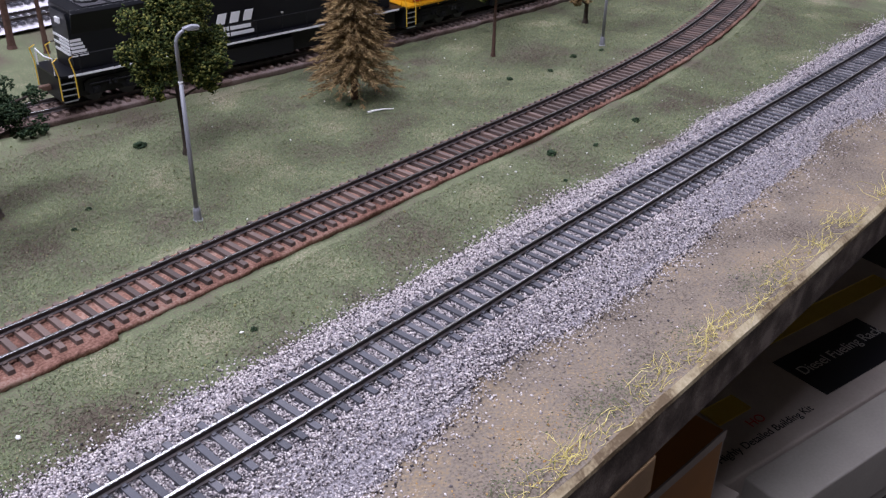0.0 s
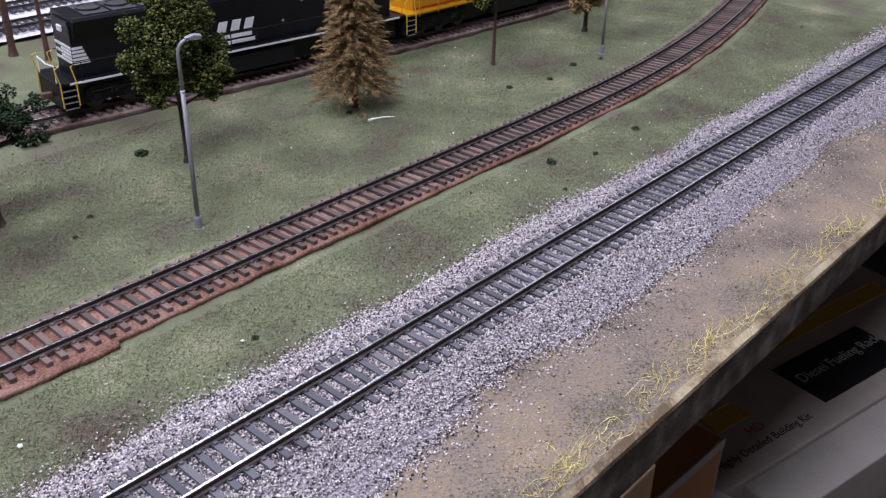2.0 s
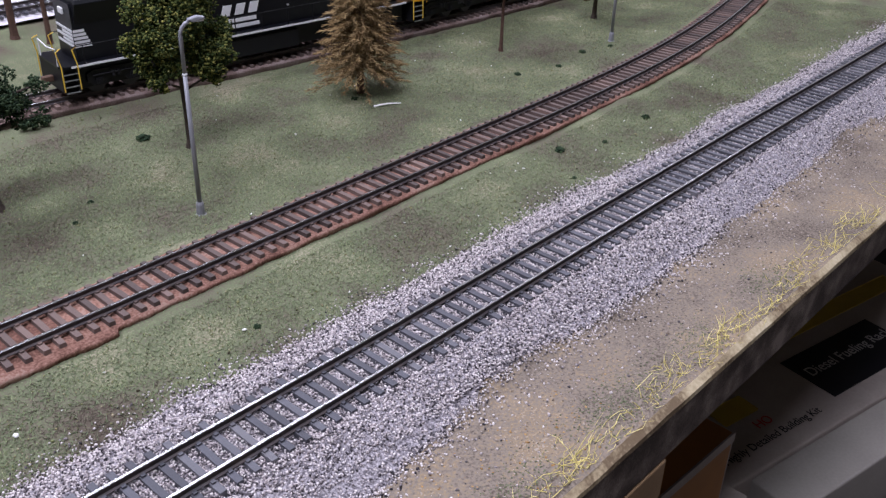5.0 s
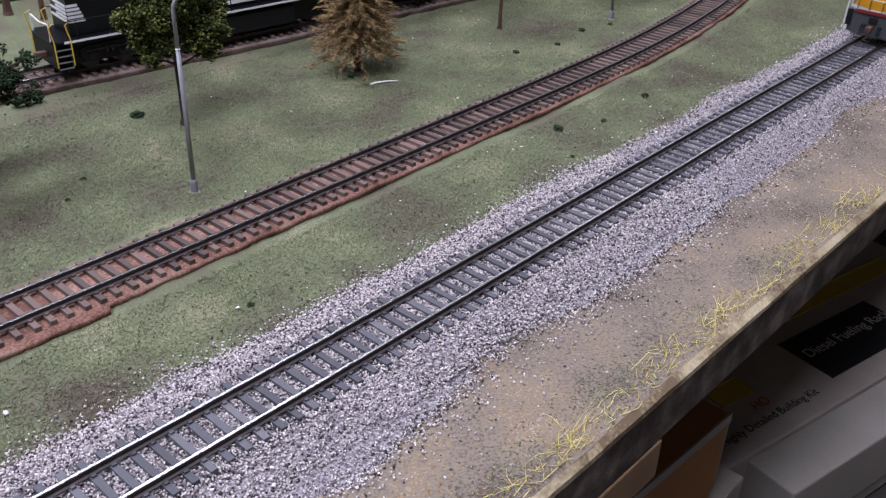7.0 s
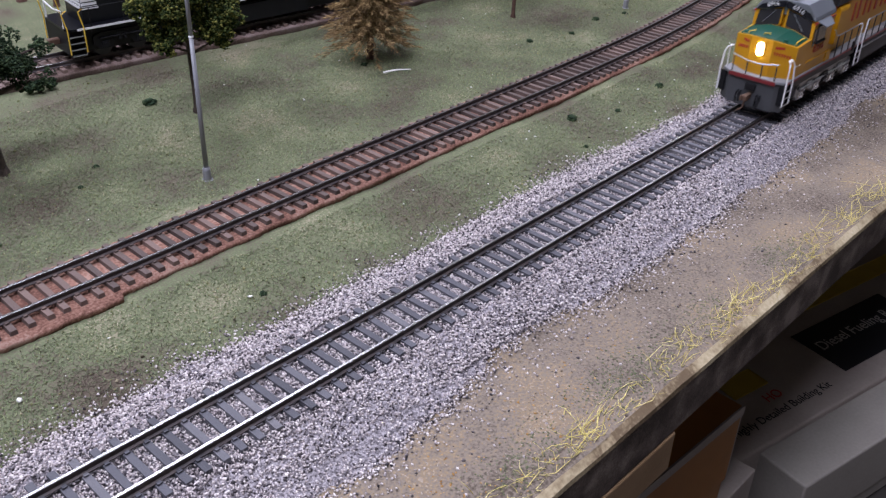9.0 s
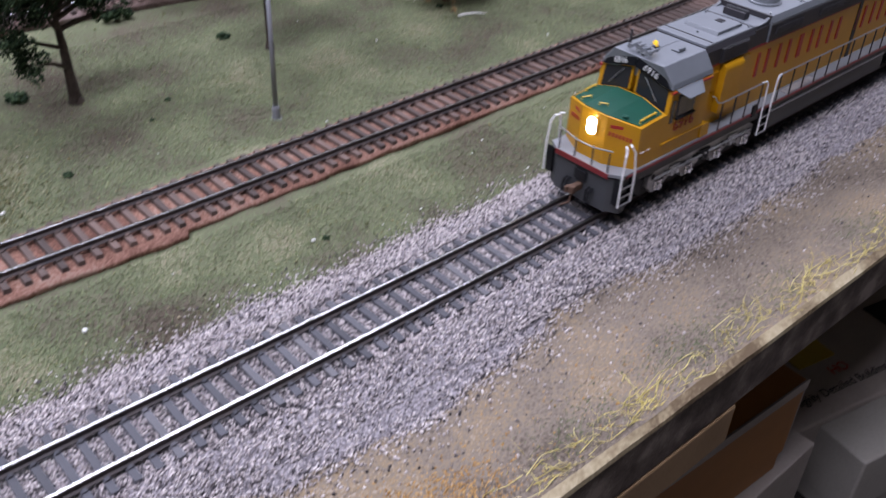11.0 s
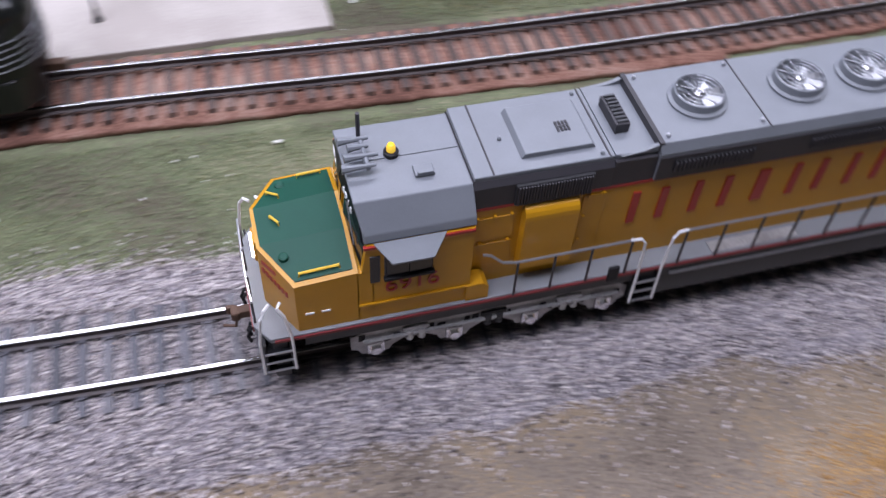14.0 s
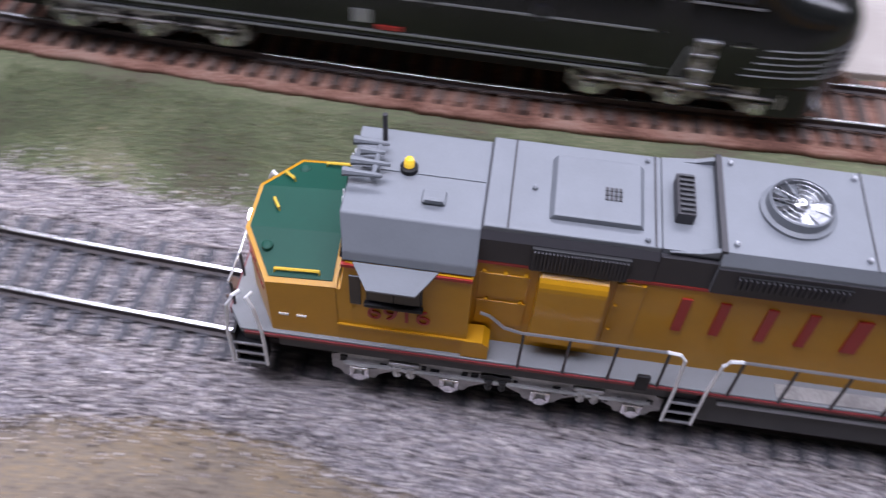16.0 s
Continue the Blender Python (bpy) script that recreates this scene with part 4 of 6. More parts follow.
def yellow_locomotive():
    L = thing("diesel_locomotive", "yellow and grey eight-axle model diesel locomotive with lit headlight", "locomotive")
    LEN, W, DZ = 0.335, 0.0172, 0.0205
    # deck and sill
    part("deck", prism(B(), [(0.0, -0.0125), (0.0035, -W), (LEN, -W), (LEN, W), (0.0035, W), (0.0, 0.0125)], DZ - 0.0014, DZ, "z", 0.0002), "deckgrey", L, "light grey walkway deck")
    for s in (-1, 1):
        part("sill_stripe", box(B(), 0.0045, LEN - 0.004, min(s * W, s * (W + 0.0004)), max(s * W, s * (W + 0.0004)), DZ - 0.0013, DZ - 0.0005), "sill_red", L, "red stripe along the sill")
        part("side_sill", box(B(), 0.012, LEN - 0.01, s * (W - 0.001) - 0.0005, s * (W - 0.001) + 0.0005, DZ - 0.0052, DZ - 0.0015), "under", L)
    bm = prism(B(), [(0.0002, -0.0125), (0.0002, 0.0125), (-0.0003, 0.0125), (-0.0003, -0.0125)], DZ - 0.0022, DZ - 0.0002, "z")
    part("pilot_stripe", bm, "sill_red", L, "red stripe across the pilot")
    part("frame", box(B(), 0.01, LEN - 0.01, -0.012, 0.012, 0.0145, DZ - 0.0015), "under", L)
    # pilot, plow, hoses, coupler
    bm = prism(B(), [(0.001, 0.0038), (0.001, DZ - 0.0022), (0.006, DZ - 0.0015), (0.006, 0.0038)], -0.0125, 0.0125, "y", 0.0004)
    pil = part("pilot", bm, "under", L, "dark grey pilot plate")
    for s in (-1, 1):
        part("pilot_wing", prism(B(), [(0.001, s * 0.0124), (0.0040, s * 0.0168), (0.0075, s * 0.0168), (0.006, s * 0.0124)], 0.0045, DZ - 0.0022, "z"), "under", pil)
        part("air_hose", tube(B(), [(0.0008, s * 0.006, 0.011), (-0.0012, s * 0.006, 0.0105), (-0.002, s * 0.0062, 0.008), (-0.0014, s * 0.006, 0.0055)], 0.0005, 6), "black", pil)
        part("air_hose", tube(B(), [(0.0008, s * 0.0045, 0.011), (-0.0010, s * 0.0045, 0.0105), (-0.0017, s * 0.0047, 0.0085), (-0.0011, s * 0.0045, 0.006)], 0.0005, 6), "black", pil)
    bm = B()
    box(bm, -0.0035, 0.003, -0.0012, 0.0012, 0.0085, 0.0112, 0.0004)
    box(bm, -0.0052, -0.003, -0.0016, 0.0014, 0.0082, 0.0114, 0.0006)
    box(bm, -0.0062, -0.0040, 0.0007, 0.0018, 0.0084, 0.0112, 0.0004)
    tube(bm, [(-0.004, 0, 0.008), (-0.0045, 0.0, 0.0045), (-0.0075, 0.0015, 0.0035)], 0.0004, 5)
    part("coupler", bm, "rust", L, "brown knuckle coupler with trip pin")
    part("light_housing", box(B(), -0.0002, 0.0012, -0.0028, 0.0028, 0.0125, 0.0165, 0.0004), "black", pil)
    # nose: wide, with a peaked front in plan and a chamfered top
    nx, cx = 0.0040, 0.0262
    NW = 0.0163
    bm = B()
    low = [(nx, -0.0058), (nx + 0.0068, -NW), (cx, -NW), (cx, NW), (nx + 0.0068, NW), (nx, 0.0058)]

    def ntop(x, y):
        return 0.0392 - 0.0030 * max(0.0, (abs(y) - 0.0058) / (NW - 0.0058)) + (x - nx) * 0.07
    lo = [bm.verts.new((x, y, DZ)) for x, y in low]
    hi = [bm.verts.new((x, y, ntop(x, y))) for x, y in low]
    n = len(low)
    for i in range(n):
        bm.faces.new((lo[i], lo[(i + 1) % n], hi[(i + 1) % n], hi[i]))
    c1, c2 = bm.verts.new((cx, -0.0058, ntop(cx, 0))), bm.verts.new((cx, 0.0058, ntop(cx, 0)))
    bm.faces.new((hi[0], hi[1], hi[2], c1))
    bm.faces.new((hi[0], c1, c2, hi[5]))
    bm.faces.new((hi[5], c2, hi[3], hi[4]))
    nose = part("nose", bm, "yellow", L, "wide yellow nose with peaked front")
    # green top panel sits just above the nose top, leaving a yellow rim
    bm = B()
    rim = [(nx + 0.0009, -0.0054), (nx + 0.0074, -NW + 0.0011), (cx - 0.001, -NW + 0.0011), (cx - 0.001, -0.0056), (cx - 0.001, 0.0056), (cx - 0.001, NW - 0.0011), (nx + 0.0074, NW - 0.0011), (nx + 0.0009, 0.0054)]
    vs = [bm.verts.new((x, y, ntop(x, y) + 0.00025)) for x, y in rim]
    ws = [bm.verts.new((x, y, ntop(x, y) - 0.0003)) for x, y in rim]
    bm.faces.new((vs[0], vs[1], vs[2], vs[3])), bm.faces.new((vs[0], vs[3], vs[4], vs[7])), bm.faces.new((vs[7], vs[4], vs[5], vs[6]))
    for i in range(8):
        bm.faces.new((vs[i], vs[(i + 1) % 8], ws[(i + 1) % 8], ws[i]))
    part("glare_panel", bm, "green", nose, "dark green anti-glare panel on the nose top")
    for (a, b) in (((nx + 0.0075, 0.0075), (nx + 0.0048, 0.0098)), ((nx + 0.0045, 0.0015), (nx + 0.0062, -0.0010)), ((nx + 0.0085, -0.0142), (cx - 0.004, -0.0142)), ((cx - 0.009, 0.0142), (cx - 0.003, 0.0142))):
        z0, z1 = ntop(*a), ntop(*b)
        part("grab_iron", tube(B(), [(a[0], a[1], z0), (a[0], a[1], z0 + 0.0011), (b[0], b[1], z1 + 0.0011), (b[0], b[1], z1)], 0.00034, 6), "bright_yellow", nose, "yellow grab iron")
    part("filler_cap", lathe(B(), [(0.0011, 0), (0.0011, 0.0009), (0.0007, 0.0011)], (nx + 0.0058, -0.0095, ntop(nx + 0.006, -0.0095)), 12), "green", nose)
    part("bell", lathe(B(), [(0.0012, 0), (0.0012, 0.0006), (0.0006, 0.0009)], (nx + 0.0085, 0.0125, ntop(nx + 0.0085, 0.0125)), 12), "green", nose)
    # headlight in the nose
    hl = part("headlight_housing", box(B(), nx - 0.0007, nx + 0.0005, -0.0024, 0.0024, 0.0305, 0.0372, 0.0004), "yellow", L)
    bm = B()
    for z in (0.0323, 0.0353):
        tube(bm, [(nx - 0.0012, 0, z), (nx - 0.0005, 0, z)], 0.0018, 14)
    part("headlight", bm, "headlight", hl, "lit white twin headlight")
    # red lettering on the nose as plain bars
    for s in (-1, 1):
        ax, ay, bx, by = nx, s * 0.0058, nx + 0.0068, s * NW
        for k in range(7):
            q0, q1 = 0.10 + k * 0.105, 0.10 + k * 0.105 + 0.062
            bm = B()
            pts = [(ax + (bx - ax) * q - 0.00022, ay + (by - ay) * q) for q in (q0, q1)] + [(ax + (bx - ax) * q + 0.0001, ay + (by - ay) * q) for q in (q1, q0)]
            prism(bm, pts, 0.0322 - 0.0006 * k * 0.4, 0.0338 - 0.0006 * k * 0.4, "z")
            part("nose_lettering_bar", bm, "red", nose)
        pts = [(ax + (bx - ax) * q - 0.00022, ay + (by - ay) * q) for q in (0.12, 0.5)] + [(ax + (bx - ax) * q + 0.0001, ay + (by - ay) * q) for q in (0.5, 0.12)]
        part("number_bar", prism(B(), pts, 0.0352, 0.0364, "z"), "red", nose)
    for x in (nx + 0.0088, nx + 0.0128):
        part("step_slot", box(B(), x, x + 0.0022, -NW - 0.0002, -NW + 0.0001, 0.0263, 0.0268), "speck", nose, "pale step slot")
        part("step_slot", box(B(), x, x + 0.0022, NW - 0.0001, NW + 0.0002, 0.0263, 0.0268), "speck", nose, "pale step slot")
    # cab
    c0, c1x = cx - 0.001, 0.0545
    body = [(-NW, DZ), (-NW, 0.0440), (-0.0165, 0.0462), (0.0165, 0.0462), (NW, 0.0440), (NW, DZ)]
    cab = part("cab", prism(B(), body, c0 + 0.0044, c1x, "x"), "yellow", L, "yellow crew cab")
    part("cab_lower", box(B(), cx - 0.0003, c0 + 0.0046, -NW, NW, DZ, 0.0374), "yellow", cab)
    for s in (-1, 1):
        y0, y1 = sorted((s * NW, s * (NW - 0.0016)))
        part("corner_post", prism(B(), [(c0 + 0.0018, 0.0372), (c0 + 0.0046, 0.0372), (c0 + 0.0046, 0.0462), (c0 + 0.0032, 0.0462)], y0, y1, "y"), "yellow", cab)
    # windshield face: lower part leans back, split in two planes meeting at the centre
    for s in (-1, 1):
        bm = B()
        a = [(c0 + 0.0008, s * 0.0010, 0.0416), (c0 + 0.0022, s * 0.0158, 0.0372), (c0 + 0.0034, s * 0.0150, 0.0466), (c0 + 0.0018, s * 0.0010, 0.0508)]
        vs = [bm.verts.new(p) for p in a]
        ws = [bm.verts.new((p[0] + 0.0022, p[1], p[2])) for p in a]
        bm.faces.new(vs), bm.faces.new(ws[::-1])
        for i in range(4):
            bm.faces.new((vs[i], ws[i], ws[(i + 1) % 4], vs[(i + 1) % 4]))
        wf = part("windshield_frame", bm, "yellow", L, "yellow windshield surround")
        bm = B()
        q = [Vector(p) for p in a]
        cen = sum(q, Vector()) / 4
        g = [cen + (p - cen) * 0.88 + Vector((-0.0003, 0, -0.0002)) for p in q]
        vs = [bm.verts.new(p) for p in g]
        ws = [bm.verts.new(p + Vector((0.0006, 0, 0))) for p in g]
        bm.faces.new(vs), bm.faces.new(ws[::-1])
        for i in range(4):
            bm.faces.new((vs[i], ws[i], ws[(i + 1) % 4], vs[(i + 1) % 4]))
        part("windshield", bm, "glass", wf, "dark glossy windshield")
        part("wiper", tube(B(), [g[3] + Vector((-0.0004, s * 0.003, -0.0015)), g[1] + Vector((-0.0006, -s * 0.004, 0.003))], 0.00018, 5), "nickel", wf)
        # number boards above the windshields
        nb = [(c0 + 0.0004, s * 0.0002, 0.0510), (c0 + 0.0020, s * 0.0156, 0.0466), (c0 + 0.0024, s * 0.0112, 0.0520), (c0 + 0.0014, s * 0.0002, 0.0541)]
        bm = B()
        vs = [bm.verts.new(p) for p in nb]
        ws = [bm.verts.new((p[0] + 0.003, p[1], p[2])) for p in nb]
        bm.faces.new(vs), bm.faces.new(ws[::-1])
        for i in range(4):
            bm.faces.new((vs[i], ws[i], ws[(i + 1) % 4], vs[(i + 1) % 4]))
        bd = part("number_board", bm, "blackgloss", L, "black number board")
        cen = sum((Vector(p) for p in nb), Vector()) / 4
        ang = -math.degrees(math.atan2(0.0016, 0.0154)) * s
        text_mesh("board_number", "6916", 0.0033, "whitep", bd, pose(cen.x - 0.0006, cen.y, cen.z) @ pose(0, 0, 0, 90, 0, -90 + ang) @ pose(0, 0, 0, 0, 0, s * 18), "white number on the board")
        # side window and awning
        wn = part("side_window_frame", box(B(), 0.0325, 0.0445, s * NW - 0.0004, s * NW + 0.0004, 0.0352, 0.0440, 0.0003), "dgrey", L, "dark side window frame")
        for x in (0.0330, 0.0386):
            part("pane", box(B(), x, x + 0.0054, s * NW - 0.0007, s * NW + 0.0007, 0.0358, 0.0434), "glass", wn, "dark glass pane")
        part("arm_rest", box(B(), 0.0322, 0.0448, min(s * NW, s * (NW + 0.0014)), max(s * NW, s * (NW + 0.0014)), 0.0344, 0.0354, 0.0003), "black", wn, "black padded arm rest")
        part("door_window_frame", box(B(), 0.0290, 0.0315, s * NW - 0.0003, s * NW + 0.0003, 0.0335, 0.0425, 0.0002), "glass", cab)
        bm = B()
        pts = [(0.0300, s * NW, 0.0462), (0.0475, s * NW, 0.0462), (0.0435, s * (NW + 0.0042), 0.0437), (0.0335, s * (NW + 0.0042), 0.0437)]
        vs = [bm.verts.new(p) for p in pts]
        ws = [bm.verts.new((p[0], p[1], p[2] + 0.0004)) for p in pts]
        bm.faces.new(vs), bm.faces.new(ws[::-1])
        for i in range(4):
            bm.faces.new((vs[i], ws[i], ws[(i + 1) % 4], vs[(i + 1) % 4]))
        part("awning", bm, "lgrey", cab, "light grey window awning")
        text_mesh("side_number", "6916", 0.0064, "red", cab, pose(0.0395, s * (NW + 0.0002), 0.0314, 90, 0, 0 if s < 0 else 180), "red road number")
        part("ledge", box(B(), nx + 0.022, c1x - 0.001, min(s * NW, s * (NW + 0.0005)), max(s * NW, s * (NW + 0.0005)), 0.0255, 0.0262), "yellow", cab)
        part("battery_box", prism(B(), [(c1x - 0.001, DZ + 0.0002), (c1x + 0.0050, DZ + 0.0002), (c1x + 0.0050, 0.0248), (c1x + 0.0035, 0.0262), (c1x - 0.001, 0.0262)], s * 0.0125, s * (NW + 0.0006), "y"), "yellow", cab, "yellow box behind the cab")
        # number board strips and red line under the roof
        part("eave_stripe", box(B(), c0 + 0.0024, c1x, s * (NW + 0.0001) - 0.0004, s * (NW + 0.0001) + 0.0004, 0.0452, 0.0460), "red", cab)
    # cab roof: flat top with sloping sides
    roof = [(-NW, 0.0466), (-NW + 0.0006, 0.0486), (-0.0113, 0.0544), (0.0108, 0.0544), (NW - 0.0006, 0.0486), (NW, 0.0466)]
    bm = prism(B(), roof, c0 + 0.0026, c1x + 0.0004, "x", 0.0003)
    for v in bm.verts:
        if v.co.x < c0 + 0.006 and abs(v.co.y) < 0.012:
            v.co.x -= 0.0012
    cr = part("cab_roof", bm, "lgrey", L, "light grey angled cab roof")
    part("roof_seam", box(B(), c0 + 0.004, c1x, -0.00012, 0.00012, 0.0543, 0.0546), "lgrey", cr)
    part("beacon", lathe(B(), [(0.0017, 0), (0.0017, 0.0010), (0.0013, 0.0012)], (0.0385, 0.0008, 0.0544), 14), "black", cr)
    part("beacon_lens", lathe(B(), [(0.0010, 0), (0.0010, 0.0012), (0.0007, 0.0019), (0.0002, 0.0021)], (0.0385, 0.0008, 0.0555), 14), "amber", cr, "glowing amber beacon lens")
    bm = B()
    box(bm, 0.0425, 0.0468, -0.0072, -0.0040, 0.0544, 0.0551, 0.0002)
    box(bm, 0.0430, 0.0464, -0.0074, -0.0066, 0.0550, 0.0559, 0.0001)
    part("roof_vent", bm, "lgrey", cr, "small grey roof vent")
    part("antenna", tube(B(), [(0.0322, 0.0078, 0.0544), (0.0322, 0.0078, 0.0610)], 0.0005, 8), "dgrey", cr)
    bm = B()
    tube(bm, [(0.0318, -0.0015, 0.0544), (0.0318, -0.0015, 0.0569)], 0.0007, 8)
    tube(bm, [(0.0318, -0.0045, 0.0567), (0.0318, 0.0045, 0.0567)], 0.0005, 8)
    for y, x0, x1 in ((-0.0040, 0.0335, 0.0262), (-0.0010, 0.0345, 0.0272), (0.0018, 0.0330, 0.0285), (0.0042, 0.0335, 0.0268)):
        tube(bm, [(x0, y, 0.0570), ((x0 + x1 * 2) / 3, y, 0.0570), (x1, y, 0.0570)], 0.0004, 8, 0.0010)
    part("horn", bm, "lgrey", cr, "grey multi-chime horn")
    # hood ahead of the radiators
    HW, HT = 0.0120, 0.0546
    h0, h1 = c1x, 0.326
    hood = part("hood", prism(B(), [(-HW, DZ), (-HW, 0.0470), (HW, 0.0470), (HW, DZ)], h0, h1, "x"), "yellow", L, "long yellow engine hood")
    part("hood_upper", prism(B(), [(-HW - 0.0003, 0.0470), (-HW - 0.0003, 0.0530), (-HW + 0.0010, HT), (HW - 0.0010, HT), (HW + 0.0003, 0.0530), (HW + 0.0003, 0.0470)], h0 + 0.0004, 0.0901, "x"), "dgrey", hood, "dark grey upper hood side")
    part("hood_roof", box(B(), h0 + 0.0006, 0.0901, -HW + 0.0008, HW - 0.0008, HT - 0.0006, HT + 0.0009, 0.0003), "lgrey", hood, "light grey hood roof")
    part("roof_gap", box(B(), 0.0597, 0.0601, -HW + 0.001, HW - 0.001, HT, HT + 0.0011), "dgrey", hood)
    part("roof_gap", box(B(), 0.0886, 0.0890, -HW + 0.001, HW - 0.001, HT, HT + 0.0011), "dgrey", hood)
    for s in (-1, 1):
        part("hood_stripe", box(B(), h0, h1, min(s * HW, s * (HW + 0.0003)), max(s * HW, s * (HW + 0.0003)), 0.0461, 0.0469), "red", hood, "red stripe below the roof")
    bm = B()
    prism(bm, [(0.0676, HT + 0.0008), (0.0686, HT + 0.0022), (0.0856, HT + 0.0022), (0.0866, HT + 0.0008)], -0.0078, 0.0072, "y", 0.0002)
    hat = part("hatch", bm, "lgrey", L, "raised grey roof hatch")
    bm = B()
    for i in range(4):
        for j in range(3):
            box(bm, 0.0785 + i * 0.0009, 0.0791 + i * 0.0009, -0.0028 + j * 0.0011, -0.0020 + j * 0.0011, HT + 0.0021, HT + 0.0025)
    part("hatch_grille", bm, "dgrey", hat, "small square grille")
    for x, y in ((0.0645, -0.001), (0.0872, 0.0095), (0.0872, -0.0100)):
        part("lifting_eye", lathe(B(), [(0.0005, 0), (0.0005, 0.0007), (0.0002, 0.0009)], (x, y, HT + 0.0008), 8), "lgrey", hood)
    # louvred side intake under the roof, and the rounded blister
    for s in (-1, 1):
        gr = part("intake_frame", box(B(), 0.0652, 0.0850, s * (HW + 0.0005) - 0.0005, s * (HW + 0.0005) + 0.0005, 0.0466, 0.0528, 0.0003), "grille", L, "dark louvred air intake")
        for i in range(26):
            x = 0.0657 + i * 0.00073
            part("louvre", box(B(), x, x + 0.0004, s * (HW + 0.0012) - 0.0003, s * (HW + 0.0012) + 0.0003, 0.0472, 0.0524), "dgrey", gr)
        bl = [(s * HW, 0.0462), (s * (HW + 0.0008), 0.0461), (s * (HW + 0.0016), 0.0457), (s * (HW + 0.0023), 0.0450), (s * (HW + 0.0027), 0.0440), (s * (HW + 0.0028), 0.0428), (s * (HW + 0.0028), 0.0262), (s * HW, 0.0262)]
        part("blister", prism(B(), bl, 0.0678, 0.0818, "x"), "yellow", hood, "rounded yellow duct on the hood side", smooth=False)
        for x0, x1, z0, z1 in ((0.0555, 0.0660, 0.0360, 0.0432), (0.0555, 0.0660, 0.0270, 0.0346), (0.0835, 0.0895, 0.0250, 0.0452)):
            part("hood_door", box(B(), x0, x1, s * (HW + 0.0001) - 0.0002, s * (HW + 0.0001) + 0.0002, z0, z1, 0.0001), "yellow", hood)
        for x, z in ((0.0560, 0.0432), (0.0605, 0.0432), (0.0648, 0.0432), (0.0572, 0.0346), (0.0645, 0.0346), (0.0845, 0.0449), (0.0885, 0.0449), (0.0840, 0.0300), (0.0840, 0.0380)):
            part("latch", box(B(), x, x + 0.0008, min(s * HW, s * (HW + 0.0007)), max(s * HW, s * (HW + 0.0007)), z, z + 0.0007), "yellow", hood)
    # raised radiator section with fans
    R0, RT, RW = 0.1013, 0.0572, 0.0128
    rad = part("radiator_hood", prism(B(), [(-RW, 0.0470), (-RW, 0.0548), (-RW + 0.0012, RT), (RW - 0.0012, RT), (RW, 0.0548), (RW, 0.0470)], R0, h1, "x"), "lgrey", L, "raised grey radiator section of the hood")
    prism_pts = [(0.0915, HT + 0.0006), (R0 + 0.0001, HT + 0.0006), (R0 + 0.0001, RT - 0.0002), (0.0975, HT + 0.0012)]
    for s in (-1, 1):
        part("roof_wedge", prism(B(), prism_pts, s * (RW - 0.0022), s * (RW - 0.0012), "y"), "lgrey", rad)
        part("radiator_band", box(B(), R0, h1, min(s * RW, s * (RW + 0.0003)), max(s * RW, s * (RW + 0.0003)), 0.0472, 0.0540), "dgrey", rad, "dark grey band of radiator grilles")
        for g0, g1 in ((0.1055, 0.1275), (0.1430, 0.175), (0.185, 0.235), (0.245, 0.30)):
            gr = part("radiator_grille", box(B(), g0, g1, s * (RW + 0.0003) - 0.0002, s * (RW + 0.0003) + 0.0002, 0.0494, 0.0528), "grille", L)
            for i in range(int((g1 - g0) / 0.0011)):
                x = g0 + i * 0.0011
                part("grille_fin", box(B(), x, x + 0.0005, s * (RW + 0.0007) - 0.0003, s * (RW + 0.0007) + 0.0003, 0.0497, 0.0525), "dgrey", gr)
    part("roof_lip", box(B(), R0 - 0.0004, R0 + 0.0008, -RW + 0.001, RW - 0.001, HT + 0.0006, RT + 0.0003), "dgrey", rad)
    part("connecting_roof", box(B(), 0.0902, R0, -HW + 0.0008, HW - 0.0008, HT - 0.0006, HT + 0.0009), "lgrey", hood)
    part("hood_upper", box(B(), 0.0902, R0, -HW - 0.0002, HW + 0.0002, 0.0470, HT - 0.0004), "dgrey", hood)
    bm = B()
    box(bm, 0.0924, 0.0962, -0.0050, 0.0050, HT + 0.0008, HT + 0.0036, 0.0003)
    vb = part("vent_box", bm, "dgrey", L, "dark slatted exhaust box")
    for i in range(8):
        y = -0.0045 + i * 0.00120
        part("vent_slat", box(B(), 0.0930, 0.0958, y, y + 0.0005, HT + 0.0036, HT + 0.0041), "under", vb)
    for x, y in ((R0 + 0.0025, 0.0098), (R0 + 0.0025, -0.0098), (0.129, 0.0098), (0.129, -0.0098)):
        part("lifting_eye", lathe(B(), [(0.0005, 0), (0.0005, 0.0007), (0.0002, 0.0009)], (x, y, RT), 8), "nickel", rad)
    part("roof_seam", box(B(), 0.1303, 0.1306, -RW + 0.001, RW - 0.001, RT, RT + 0.0002), "dgrey", rad)
    for u in (0.1165, 0.1445, 0.1640, 0.1835, 0.230, 0.2495, 0.269):
        roof_fan(L, u, 0.0, RT, 0.0060)
    # red lettering along the hood as plain upright bars in place of letters
    u = 0.0972
